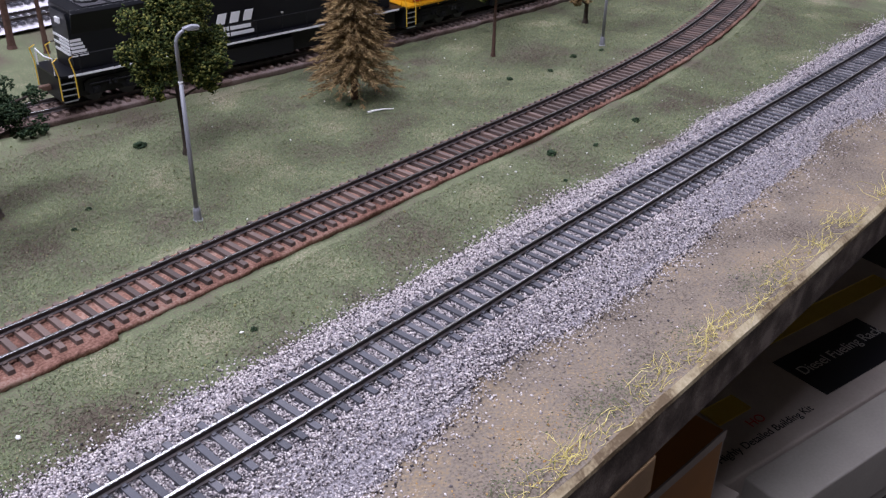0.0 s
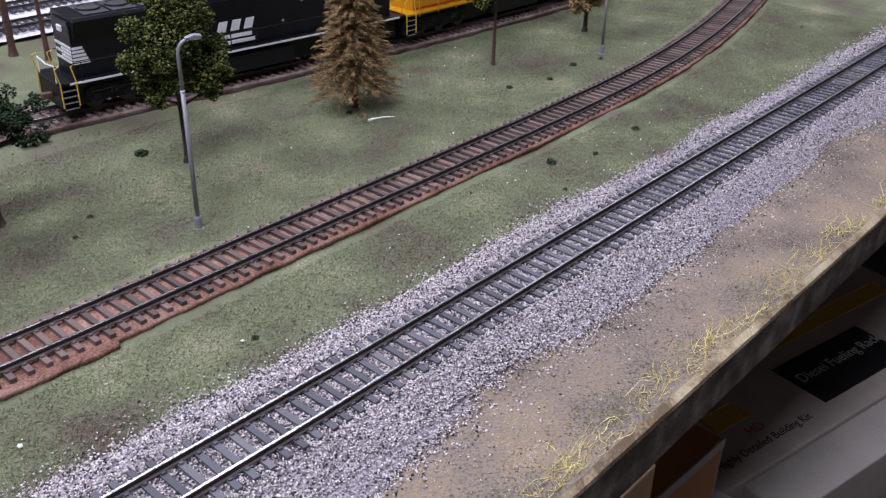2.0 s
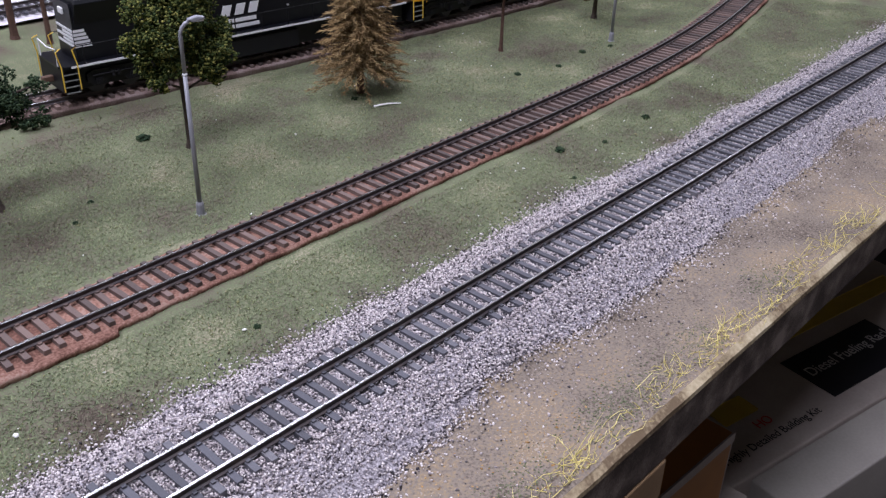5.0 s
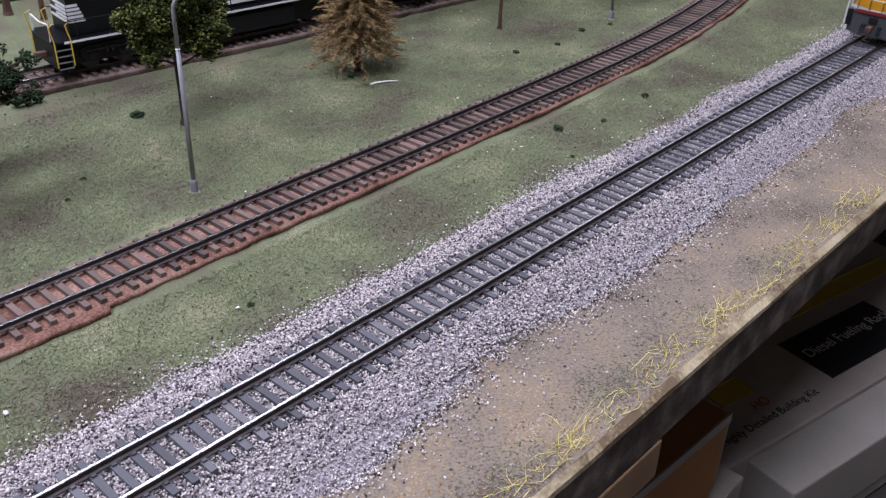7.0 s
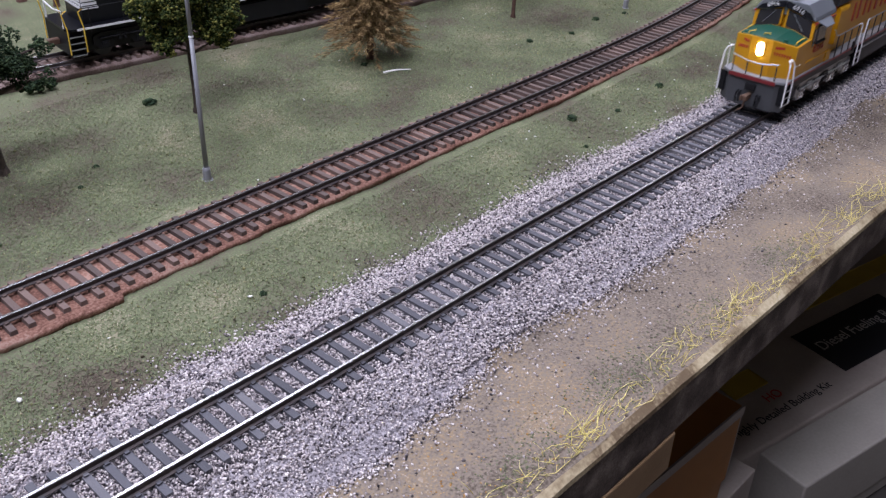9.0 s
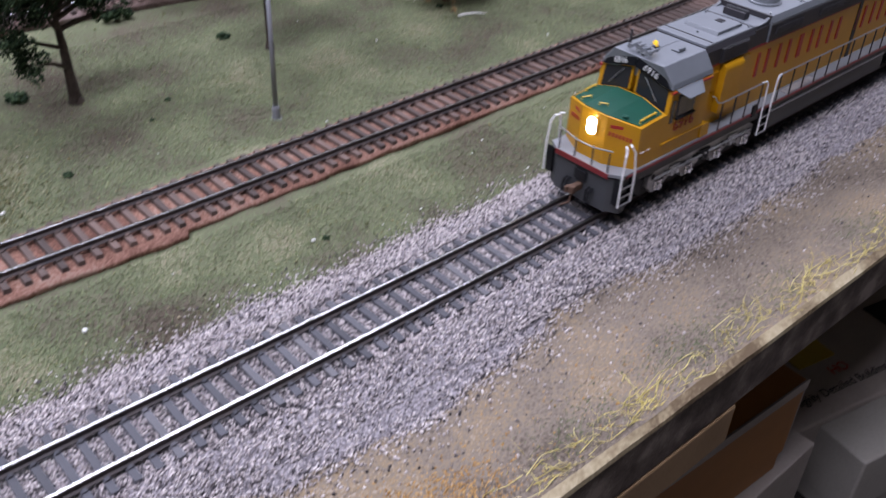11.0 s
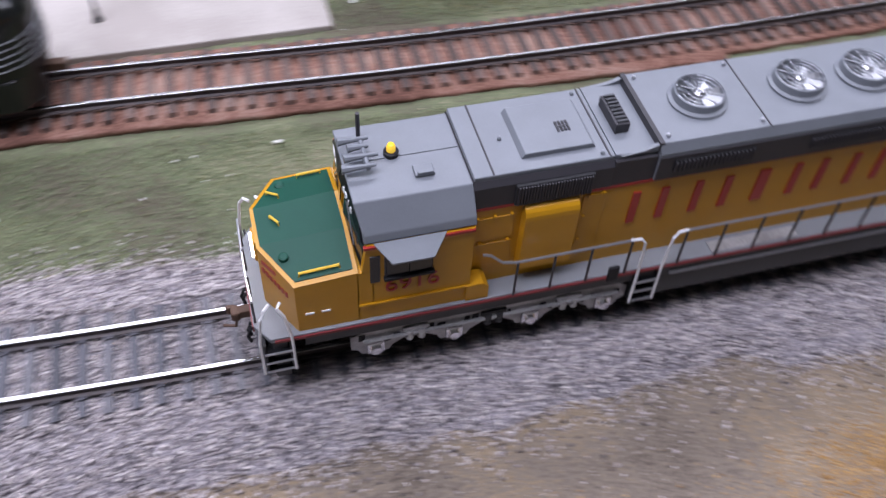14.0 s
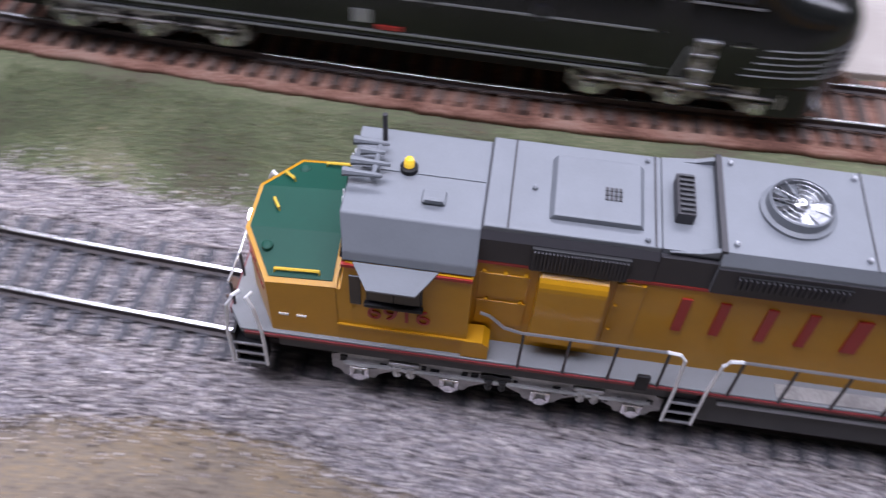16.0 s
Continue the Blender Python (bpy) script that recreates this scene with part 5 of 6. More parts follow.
    for wide, gap in ((0.0100, 0.0075), (0.0105, 0.0075), (0.0032, 0.0072), (0.0100, 0.0075), (0.0105, 0.0160), (0.0095, 0.007), (0.0105, 0.007), (0.0100, 0.007), (0.0032, 0.007), (0.0085, 0.007), (0.0032, 0.007), (0.0100, 0.007)):
        for s in (-1, 1):
            bars = ((u, u + 0.0021), (u + wide - 0.0021, u + wide)) if wide > 0.004 else ((u, u + wide),)
            for a, b in bars:
                part("lettering_bar", box(B(), a, b, s * (HW + 0.0002) - 0.0002, s * (HW + 0.0002) + 0.0002, 0.0330, 0.0432), "red", hood)
        u += wide + gap
    part("hood_gap", box(B(), 0.1870, 0.1900, -HW - 0.0004, HW + 0.0004, DZ, 0.0472), "dgrey", hood, "dark gap between hood halves")
    # fuel tank
    bm = prism(B(), [(-0.0158, 0.0160), (-0.0162, 0.0070), (-0.0120, 0.0038), (0.0120, 0.0038), (0.0162, 0.0070), (0.0158, 0.0160)], 0.108, 0.226, "x", 0.0006)
    part("fuel_tank", bm, "under", L, "long dark grey fuel tank")
    for s in (-1, 1):
        part("tank_pipe", tube(B(), [(0.112, s * 0.0166, 0.0160), (0.222, s * 0.0166, 0.0160)], 0.0007, 8), "nickel", L)
        part("walkway_grille", box(B(), 0.1236, 0.1500, min(s * 0.0134, s * 0.0166), max(s * 0.0134, s * 0.0166), DZ, DZ + 0.0003), "silver", L, "silver mesh walkway panel")
        part("receptacle_box", box(B(), 0.0925, 0.0955, min(s * W, s * (W + 0.0009)), max(s * W, s * (W + 0.0009)), 0.0186, 0.0238, 0.0003), "black", L, "black junction box with slats")
        # ladders and handrails
        steps(L, 0.0015, 0.0085, s, 0.0085, DZ - 0.0014, 3)
        steps(L, 0.1014, 0.1082, s, 0.0080, DZ - 0.0014, 3)
        for x in (0.0008, 0.0088):
            lean = 0.001 if x < 0.005 else -0.0012
            handrail(L, [(x, s * 0.0180, 0.0086), (x, s * 0.0180, DZ), (x + lean, s * 0.0176, 0.0290), (x + lean * 2.2, s * 0.0168, 0.0312), (x + lean * 2.4 + 0.0012, s * 0.0155, 0.0314)], 0.00042, "whitep", "grab_rail")
        for x, l2 in ((0.1014, -1), (0.1082, 1)):
            handrail(L, [(x, s * 0.0180, 0.0080), (x, s * 0.0178, 0.0210), (x + l2 * 0.0006, s * 0.0178, 0.0312), (x + l2 * 0.0018, s * 0.0176, 0.0326), (x + l2 * 0.0046, s * 0.0172, 0.0324)], 0.00040, "whitep", "grab_rail")
        handrail(L, [(0.0568, s * 0.0172, 0.0372), (0.0588, s * 0.0172, 0.0365), (0.0622, s * 0.0172, 0.0332), (0.066, s * 0.0172, 0.0322), (0.0972, s * 0.0172, 0.0323)], 0.00033, "nickel")
        handrail(L, [(0.1124, s * 0.0172, 0.0323), (0.318, s * 0.0172, 0.0323)], 0.00033, "nickel")
        for x in [0.0665, 0.0765, 0.0865, 0.0975] + [0.1130 + k * 0.0112 for k in range(19)]:
            handrail(L, [(x, s * 0.0172, DZ - 0.001), (x, s * 0.0172, 0.0323)], 0.00034, "dgrey", "stanchion")
    # front platform rails
    handrail(L, [(0.0006, -0.0125, 0.0292), (0.0002, -0.004, 0.0275), (0.0002, 0.004, 0.0275), (0.0006, 0.0125, 0.0292)], 0.00033, "nickel")
    for y in (-0.0115, -0.004, 0.004, 0.0115):
        handrail(L, [(0.0006, y, DZ - 0.001), (0.0006, y, 0.0280)], 0.00036, "dgrey", "stanchion")
    wheels = truck(L, 0.0565, 4, 0.0215, "silver", 0.0156) + truck(L, 0.2785, 4, 0.0215, "silver", 0.0156)
    part("pipes", tube(B(), [(0.012, -0.0145, 0.0160), (0.030, -0.0150, 0.0160), (0.100, -0.0150, 0.0165)], 0.0005, 6), "black", L)
    wheels = shorten(L, wheels, 0.906)
    return L, wheels


# ---------- the black streamlined locomotive on the middle line; local x: nose at 0, body runs to negative x ----------
def streamliner():
    E = thing("streamlined_locomotive", "black streamlined passenger locomotive with thin pale stripes", "locomotive")
    LEN, W = 0.246, 0.0172
    # cross-section swept along the body; the nose shrinks and drops towards the front
    secs = [(-LEN, 1, 1.0, 0.0), (-0.0445, 1, 1.0, 0.0), (-0.0325, 1.0, 0.985, 0), (-0.0290, 1.0, 0.90, 0), (-0.0235, 0.985, 0.74, 0), (-0.017, 0.95, 0.675, 0), (-0.010, 0.86, 0.63, 0), (-0.005, 0.70, 0.58, 0.0), (-0.0018, 0.50, 0.50, 0.0), (0.0, 0.28, 0.40, 0.0)]
    bm = B()
    rows = []
    for x, kw, kh, _ in secs:
        zb, zt = 0.0148, 0.0148 + 0.0402 * kh
        w = W * kw
        h = zt - zb
        prof = [(-w * 0.97, zb), (-w, zb + h * 0.1), (-w, zb + h * 0.72), (-w * 0.93, zb + h * 0.86), (-w * 0.75, zb + h * 0.95), (-w * 0.4, zt - h * 0.005), (0, zt)]
        prof += [(-y, z) for y, z in prof[-2::-1]]
        rows.append([bm.verts.new((x, y, z)) for y, z in prof])
    n = len(rows[0])
    for u, v in zip(rows, rows[1:]):
        for k in range(n):
            bm.faces.new((u[k], v[k], v[(k + 1) % n], u[(k + 1) % n]))
    bm.faces.new(rows[0])
    bm.faces.new(rows[-1][::-1])
    body = part("body", bm, "ebody", E, "rounded black car body", smooth=True)
    body.data.set_sharp_from_angle(angle=radians(35))
    for s in (-1, 1):
        for z, x0, x1 in ((0.0398, -LEN + 0.004, -0.030), (0.0296, -LEN + 0.004, -0.053), (0.0180, -LEN + 0.004, -0.050), (0.0150, -LEN + 0.004, -0.040)):
            part("side_stripe", box(B(), x0, x1, s * (W + 0.0001) - 0.0002, s * (W + 0.0001) + 0.0002, z, z + 0.0006), "nickel", body, "thin pale side stripe")
        part("door_grab", tube(B(), [(-0.0475, s * (W + 0.0006), 0.0165), (-0.0450, s * (W + 0.0006), 0.0265)], 0.0003, 6), "nickel", body)
        part("cab_door", box(B(), -0.0560, -0.0475, s * (W + 0.0001) - 0.0002, s * (W + 0.0001) + 0.0002, 0.0155, 0.0440, 0.0002), "ebody", body)
        part("cab_window", box(B(), -0.0420, -0.0330, s * (W + 0.0001) - 0.0003, s * (W + 0.0001) + 0.0003, 0.0412, 0.0462, 0.0004), "glass", body, "dark cab side window")
        lb = part("ladder_box", box(B(), -0.0437, -0.0383, s * (W + 0.0002) - 0.0005, s * (W + 0.0002) + 0.0005, 0.0128, 0.0292, 0.0003), "silver_dark", body, "worn grey step box under the cab door")
        for z in (0.0285, 0.0240, 0.0190, 0.0140):
            part("step_edge", box(B(), -0.0439, -0.0381, min(s * W, s * (W + 0.0012)), max(s * W, s * (W + 0.0012)), z, z + 0.0008, 0.0002), "nickel", lb, "bright step edge")
        part("grab_iron", tube(B(), [(-0.0345, s * (W + 0.0002), 0.0283), (-0.0343, s * (W + 0.0010), 0.0288), (-0.0300, s * (W + 0.0008), 0.0288), (-0.0298, s * W, 0.0283)], 0.0003, 6), "chrome", body, "bright grab iron")
        for x in (-0.205, -0.160, -0.115, -0.085):
            part("porthole", tube(B(), [(x, s * (W - 0.0002), 0.031), (x, s * (W + 0.0003), 0.031)], 0.0028, 16), "glass", body)
        part("data_plate", box(B(), -0.1355, -0.1305, s * W - 0.0003, s * W + 0.0003, 0.0208, 0.0250), "nickel", body, "small grey plate")
        part("red_mark", box(B(), -0.1290, -0.1220, s * W - 0.0003, s * W + 0.0003, 0.0190, 0.0204), "red", body)
        part("windshield", prism(B(), [(-0.0312, s * 0.0015), (-0.0268, s * 0.0015), (-0.0282, s * 0.0125), (-0.0330, s * 0.0135)], 0.0425, 0.0500, "z"), "glass", body, "dark windshield")
        part("lettering_bar", box(B(), -0.1150, -0.1030, s * (W + 0.0001) - 0.0002, s * (W + 0.0001) + 0.0002, 0.0432, 0.0452), "nickel", body)
    # five pale stripes that wrap round the nose
    for i in range(5):
        z = 0.0192 + i * 0.0022
        way = []
        for x, kw, kh, _ in secs[2:]:
            f = min(1.0, (z - 0.0148) / (0.0402 * kh) / 0.1) * 0.03 + 0.97
            way.append((x, W * kw * f))
        way = [(max(x, -0.030 + 0.0012 * i), w) for x, w in way]
        bm = B()
        for s in (-1, 1):
            pts = [(x + 0.0001, s * (w + 0.00015), z) for x, w in way]
            tube(bm, pts, 0.00022, 5)
        tube(bm, [(0.0002, -way[-1][1], z), (0.0003, 0, z), (0.0002, way[-1][1], z)], 0.00022, 5)
        part("nose_stripe", bm, "nickel", body, "pale stripe round the nose")
    part("roof_panel", box(B(), -0.0600, -0.0420, -0.0045, 0.0045, 0.0548, 0.0556, 0.0003), "green", body, "green roof hatch")
    part("pilot", prism(B(), [(-0.002, -0.008), (-0.009, -0.0150), (-0.024, -0.0165), (-0.024, 0.0165), (-0.009, 0.0150), (-0.002, 0.008)], 0.0040, 0.0155, "z", 0.0008), "ebody", E, "rounded black pilot")
    part("coupler", box(B(), -0.002, 0.004, -0.0016, 0.0016, 0.0075, 0.0105, 0.0005), "rust", E)
    part("underframe", box(B(), -LEN + 0.004, -0.03, -0.011, 0.011, 0.0070, 0.0150), "black", E)
    truck(E, -0.0455, 3, 0.0230, "silver_dark", 0.0158)
    truck(E, -0.1960, 3, 0.0230, "silver_dark", 0.0158)
    return E


def stripe_engine(label, body_m, sill_m, rail_m, length, marks):
    """A six-axle hood locomotive; local x: rear end of the long hood at 0, cab towards +x."""
    N = thing("hood_locomotive", label, "locomotive", "parked locomotives")
    W, DZ = 0.0172, 0.0195
    part("deck", prism(B(), [(0.0, -0.0135), (0.003, -W), (length, -W), (length, W), (0.003, W), (0.0, 0.0135)], DZ - 0.0012, DZ, "z"), body_m, N)
    HW = 0.0118
    hood = part("hood", prism(B(), [(-HW, DZ), (-HW, 0.0490), (-HW + 0.0012, 0.0515), (HW - 0.0012, 0.0515), (HW, 0.0490), (HW, DZ)], 0.012, length - 0.045, "x"), body_m, N, "long plain hood")
    flare = [(-HW, 0.0400), (-HW - 0.0045, 0.0520), (-HW - 0.0030, 0.0540), (HW + 0.0030, 0.0540), (HW + 0.0045, 0.0520), (HW, 0.0400)]
    part("radiator_flare", prism(B(), flare, 0.0135, 0.075, "x", 0.0003), body_m, hood, "flared radiator section")
    for i in range(3):
        x = 0.022 + i * 0.017
        part("roof_grille", box(B(), x, x + 0.015, -0.0125, 0.0125, 0.0541, 0.0546, 0.0002), "dgrey", hood, "dark grey radiator grille")
        part("roof_fan", lathe(B(), [(0.0070, 0), (0.0070, 0.0012), (0.0062, 0.0015), (0.0058, 0.0008), (0.0012, 0.0006)], (x + 0.0075, 0, 0.0545), 20), "grille", hood, "round dark fan")
    part("cab", prism(B(), [(-0.0160, DZ), (-0.0160, 0.0480), (-0.010, 0.0560), (0.010, 0.0560), (0.0160, 0.0480), (0.0160, DZ)], length - 0.052, length - 0.026, "x"), body_m, N)
    part("nose", box(B(), length - 0.026, length - 0.010, -0.0120, 0.0120, DZ, 0.0390, 0.001), body_m, N)
    for s in (-1, 1):
        part("sill_band", box(B(), 0.006, length - 0.006, s * (W + 0.0001) - 0.0003, s * (W + 0.0001) + 0.0003, DZ - 0.0013, DZ - 0.0001), sill_m, N, "pale band along the walkway edge")
        for x in [0.014 + k * 0.019 for k in range(int((length - 0.03) / 0.019))]:
            part("stanchion", tube(B(), [(x, s * W, DZ - 0.003), (x, s * W, 0.0300)], 0.00035, 6), rail_m if rail_m != "yellow_n" else "black", N)
        part("handrail", tube(B(), [(0.008, s * W, 0.0300), (length - 0.055, s * W, 0.0300)], 0.00033, 6), "black" if rail_m == "yellow_n" else rail_m, N)
        steps(N, 0.0010, 0.0090, s, 0.0045, DZ - 0.001, 4)
        for x, q in ((0.0004, 0.0016), (0.0095, 0.0016)):
            part("grab_rail", tube(B(), [(x, s * 0.0180, 0.0060), (x, s * 0.0178, 0.0200), (x - q, s * 0.0172, 0.0285), (x - q + 0.003, s * 0.0166, 0.0300)], 0.00038, 6), "bright_yellow", N, "yellow grab rail")
        part("tank_side", box(B(), 0.095, length - 0.095, s * 0.0155 - 0.0006, s * 0.0155 + 0.0006, 0.0045, 0.0150), "black", N)
        for x, z in ((0.062, 0.0265), (0.104, 0.0335), (0.150, 0.0300), (0.165, 0.0410)):
            part("number_dot", box(B(), x, x + 0.0016, s * (HW + 0.0001) - 0.0002, s * (HW + 0.0001) + 0.0002, z, z + 0.0012), "grey_ink", hood)
        marks(hood, s, HW)
    part("fuel_tank", box(B(), 0.095, length - 0.095, -0.0150, 0.0150, 0.0040, 0.0160, 0.001), "black", N)
    # frame drawn deep: its black block stands in for the shade underneath
    part("frame", box(B(), 0.006, length - 0.006, -0.0125, 0.0125, 0.0045, DZ - 0.0013), "black", N)
    part("pilot", box(B(), 0.0008, 0.005, -0.0150, 0.0150, 0.0040, DZ - 0.001, 0.0005), "black", N)
    part("end_rail", tube(B(), [(0.0004, -0.0125, DZ), (0.0004, -0.0125, 0.0290), (0.0004, 0.0, 0.0275), (0.0004, 0.0125, 0.0290), (0.0004, 0.0125, DZ)], 0.0004, 6), "whitep" if body_m == "blackgloss" else "yellow", N)
    part("coupler", box(B(), -0.0055, 0.001, -0.0018, 0.0018, 0.0078, 0.0112, 0.0006), "rust", N)
    truck(N, 0.042, 3, 0.0205, "black", 0.0142)
    truck(N, length - 0.042, 3, 0.0205, "black", 0.0142)
    return N


def black_marks(hood, s, HW):
    y = s * (HW + 0.0002)
    # white emblem as plain slanted bars, with two bars for the words below
    for k, (a, b) in enumerate(((0.1025, 0.1095), (0.112, 0.119), (0.1215, 0.1285))):
        part("emblem_bar", prism(B(), [(a, 0.0300), (b - 0.001, 0.0300), (b + 0.0012, 0.0365), (a + 0.0022, 0.0365)], y - 0.0002, y + 0.0002, "y"), "whitep", hood, "white slanted emblem bar")
    part("lettering_bar", box(B(), 0.1025, 0.127, y - 0.0002, y + 0.0002, 0.0255, 0.0278), "whitep", hood)
    part("lettering_bar", box(B(), 0.1055, 0.129, y - 0.0002, y + 0.0002, 0.0218, 0.0240), "whitep", hood)
    for k in range(5):
        part("end_stripe", box(B(), 0.0121, 0.0215 - k * 0.0008, y - 0.0002, y + 0.0002, 0.0275 + k * 0.0021, 0.0289 + k * 0.0021), "whitep", hood, "white stripe at the hood end")
    if s < 0:
        for k in range(5):
            part("end_stripe", box(B(), 0.0116, 0.0121, -0.0110, 0.0110 - 0.008 * (k % 2), 0.0275 + k * 0.0021, 0.0289 + k * 0.0021), "whitep", hood, "white stripe on the hood end")
        part("end_light", box(B(), 0.0108, 0.0121, -0.003, 0.003, 0.0445, 0.0480, 0.0004), "whitep", hood, "pale end light")


def yellow_marks(hood, s, HW):
    y = s * (HW + 0.0002)
    part("hood_stripe", box(B(), 0.013, 0.19, y - 0.0002, y + 0.0002, 0.0205, 0.0215), "red", hood)


M["silver_dark"] = mat("worn_truck_grey", [(0.40, (0.08, 0.075, 0.07)), (0.56, (0.44, 0.42, 0.41))], 400, 0.36, 0.5, 0.2, 1500)
M["yellow_n"] = M["yellow"]
M["yard_stone"] = mat("pale_ballast", [(0.3, (0.5, 0.47, 0.5)), (0.7, (0.75, 0.72, 0.76))], 300, 0.95, 0, 0.6, 1500, spec=0.1)


# ---------- cartons under the table ----------
def build_all():
    build_room()
    build_ground()
    roadbed(MID, -0.3, 1.9, 0.0168, -0.0043, "cork", "red-brown painted cork roadbed with ragged edges", jog=0.508, seed=41)
    roadbed(BACK, 0.2, 1.9, 0.0170, -0.0043, "cork_grey", "faded brown cork roadbed of the back track", seed=43)
    track(FRONT, -0.2, 1.6, "single track with dark grey ties set in ballast", "tie", seed=1)
    track(MID, -0.2, 1.6, "curving track with brown ties on red cork", "tie_brown", seed=2)
    track(BACK, 0.3, 1.6, "siding track with brown ties on faded cork", "tie_brown", seed=3)
    yb = sheet("yard_ballast", np.linspace(0.2, 1.8, 120), np.linspace(0.482, 0.70, 30), lambda X, Y: -0.0055 + 0.0004 * fbm(X, Y, 200, 55), "yard_stone")
    tagged(yb, "pale grey ballast of the yard behind", "ballast", kind="structure")
    track(YARD1, 0.3, 1.6, "yard track with grey ties on pale ballast", "tie", seed=4)
    track(YARD2, 0.3, 1.6, "second yard track with grey ties on pale ballast", "tie", seed=5)
    # concrete platform with a black lamp post
    bm = box(B(), -0.1, 0.3790, 0.1248, 0.27, -0.0105, -0.0046, 0.0006)
    tagged(part("platform", bm, "white"), "off-white card station platform beside the middle track", "platform", kind="structure")
    part_t = thing("platform_lamp", "small black lamp post on the white platform", "lamp", at=pose(0.3015, 0.1435, -0.0046))
    part("base", lathe(B(), [(0.0016, 0), (0.0016, 0.0008), (0.0011, 0.0012), (0.0010, 0.004), (0.0007, 0.005)], n=12), "black", part_t)
    part("pole", tube(B(), [(0, 0, 0.004), (0, 0, 0.042)], 0.0006, 8), "black", part_t)
    part("globe", lathe(B(), [(0.0006, 0), (0.0018, 0.0012), (0.0024, 0.0030), (0.0016, 0.0048), (0.0004, 0.0054)], (0, 0, 0.042), 12), "lens", part_t, "white lamp globe")
    # trees
    leafy("leafy_tree", 0.626, 0.2105, 0.085, 0.0019, (-0.06, 0.0), [(0.002, 0, 0.052, 0.019), (-0.014, 0.004, 0.050, 0.013), (0.018, -0.004, 0.050, 0.013), (-0.008, -0.006, 0.070, 0.019), (0.010, 0.004, 0.068, 0.017), (0.0, 0, 0.090, 0.018), (-0.020, 0.0, 0.062, 0.011), (0.024, 0.0, 0.058, 0.009), (-0.016, -0.003, 0.040, 0.007), (0.014, -0.003, 0.039, 0.008)], "leaf", "green leafy model tree with yellowish clumps and thin trunk", seed=61, n=15000, leaf=0.00085)
    conifer(0.748, 0.2106, 0.098, 0.033, "tan dried model fir tree with drooping branches")
    leafy("leafy_tree", 0.5222, 0.2092, 0.058, 0.0030, (-0.05, 0.0), [(-0.010, 0, 0.046, 0.012), (-0.026, -0.004, 0.038, 0.012), (0.012, 0.004, 0.052, 0.013), (-0.004, 0, 0.064, 0.020), (-0.024, 0, 0.060, 0.018), (0.022, 0.006, 0.047, 0.007), (0.030, 0.004, 0.052, 0.006), (0.017, 0.0, 0.040, 0.005), (0.029, 0.0, 0.040, 0.0045), (0.012, -0.006, 0.050, 0.007), (-0.018, -0.006, 0.026, 0.009)], "leaf_dark", "dark green spreading model tree with thick forked trunk", seed=62, n=11000, leaf=0.00068)
    leafy("leafy_tree", 0.436, 0.1715, 0.066, 0.0034, (0.03, 0.0), [(0.0, 0, 0.054, 0.016), (0.016, 0.004, 0.047, 0.010), (-0.014, 0, 0.046, 0.012), (0.002, 0, 0.072, 0.020), (0.026, 0.002, 0.050, 0.008), (-0.008, -0.004, 0.031, 0.006), (-0.024, 0.0, 0.058, 0.012), (0.010, -0.010, 0.056, 0.009)], "leaf_dark", "dark green model tree with a stout flared trunk", seed=69, n=9000, leaf=0.0008)
    leafy("leafy_tree", 0.877, 0.2056, 0.075, 0.0015, (0.02, 0.0), [(0, 0, 0.064, 0.018), (-0.012, 0, 0.054, 0.014), (0.012, 0, 0.058, 0.013), (0, 0, 0.082, 0.018)], "leaf", "green model tree on a thin straight brown trunk", "bark_red", seed=63, n=3400)
    leafy("leafy_tree", 0.996, 0.209, 0.050, 0.0022, (0.03, 0.0), [(0, 0, 0.026, 0.012), (-0.014, 0, 0.024, 0.009), (0.014, 0, 0.025, 0.009), (0, 0, 0.042, 0.018), (0.01, 0, 0.058, 0.015)], "needle", "short brown-green model tree with dark trunk", seed=64, n=3400)
    leafy("leafy_tree", 0.648, 0.455, 0.14, 0.0030, (-0.03, 0.0), [(0, 0, 0.13, 0.025), (-0.02, 0, 0.15, 0.025), (0.02, 0, 0.15, 0.025)], "leaf_dark", "tall model tree with a bare reddish trunk", "bark_red", seed=65, n=2200)
    leafy("leafy_tree", 0.660, 0.428, 0.14, 0.0021, (-0.07, 0.0), [(-0.01, 0, 0.13, 0.025), (-0.02, 0, 0.15, 0.025), (0.01, 0, 0.15, 0.025)], "leaf_dark", "tall model tree with a bare leaning reddish trunk", "bark_red", seed=66, n=2200)
    leafy("shrub", 0.580, 0.290, 0.012, 0.0009, (0, 0), [(0, 0, 0.006, 0.004), (0.006, 0, 0.004, 0.0032), (-0.005, 0, 0.005, 0.0036)], "leaf_dark", "low dark green shrub beside the back track", seed=67, n=700, leaf=0.0008)
    street_lamp(0.5852, 0.1418, 0.0895, -20, "tall grey street lamp with curved arm on the grass")
    street_lamp(0.954, 0.165, 0.0895, -20, "tall grey street lamp with curved arm on the grass")
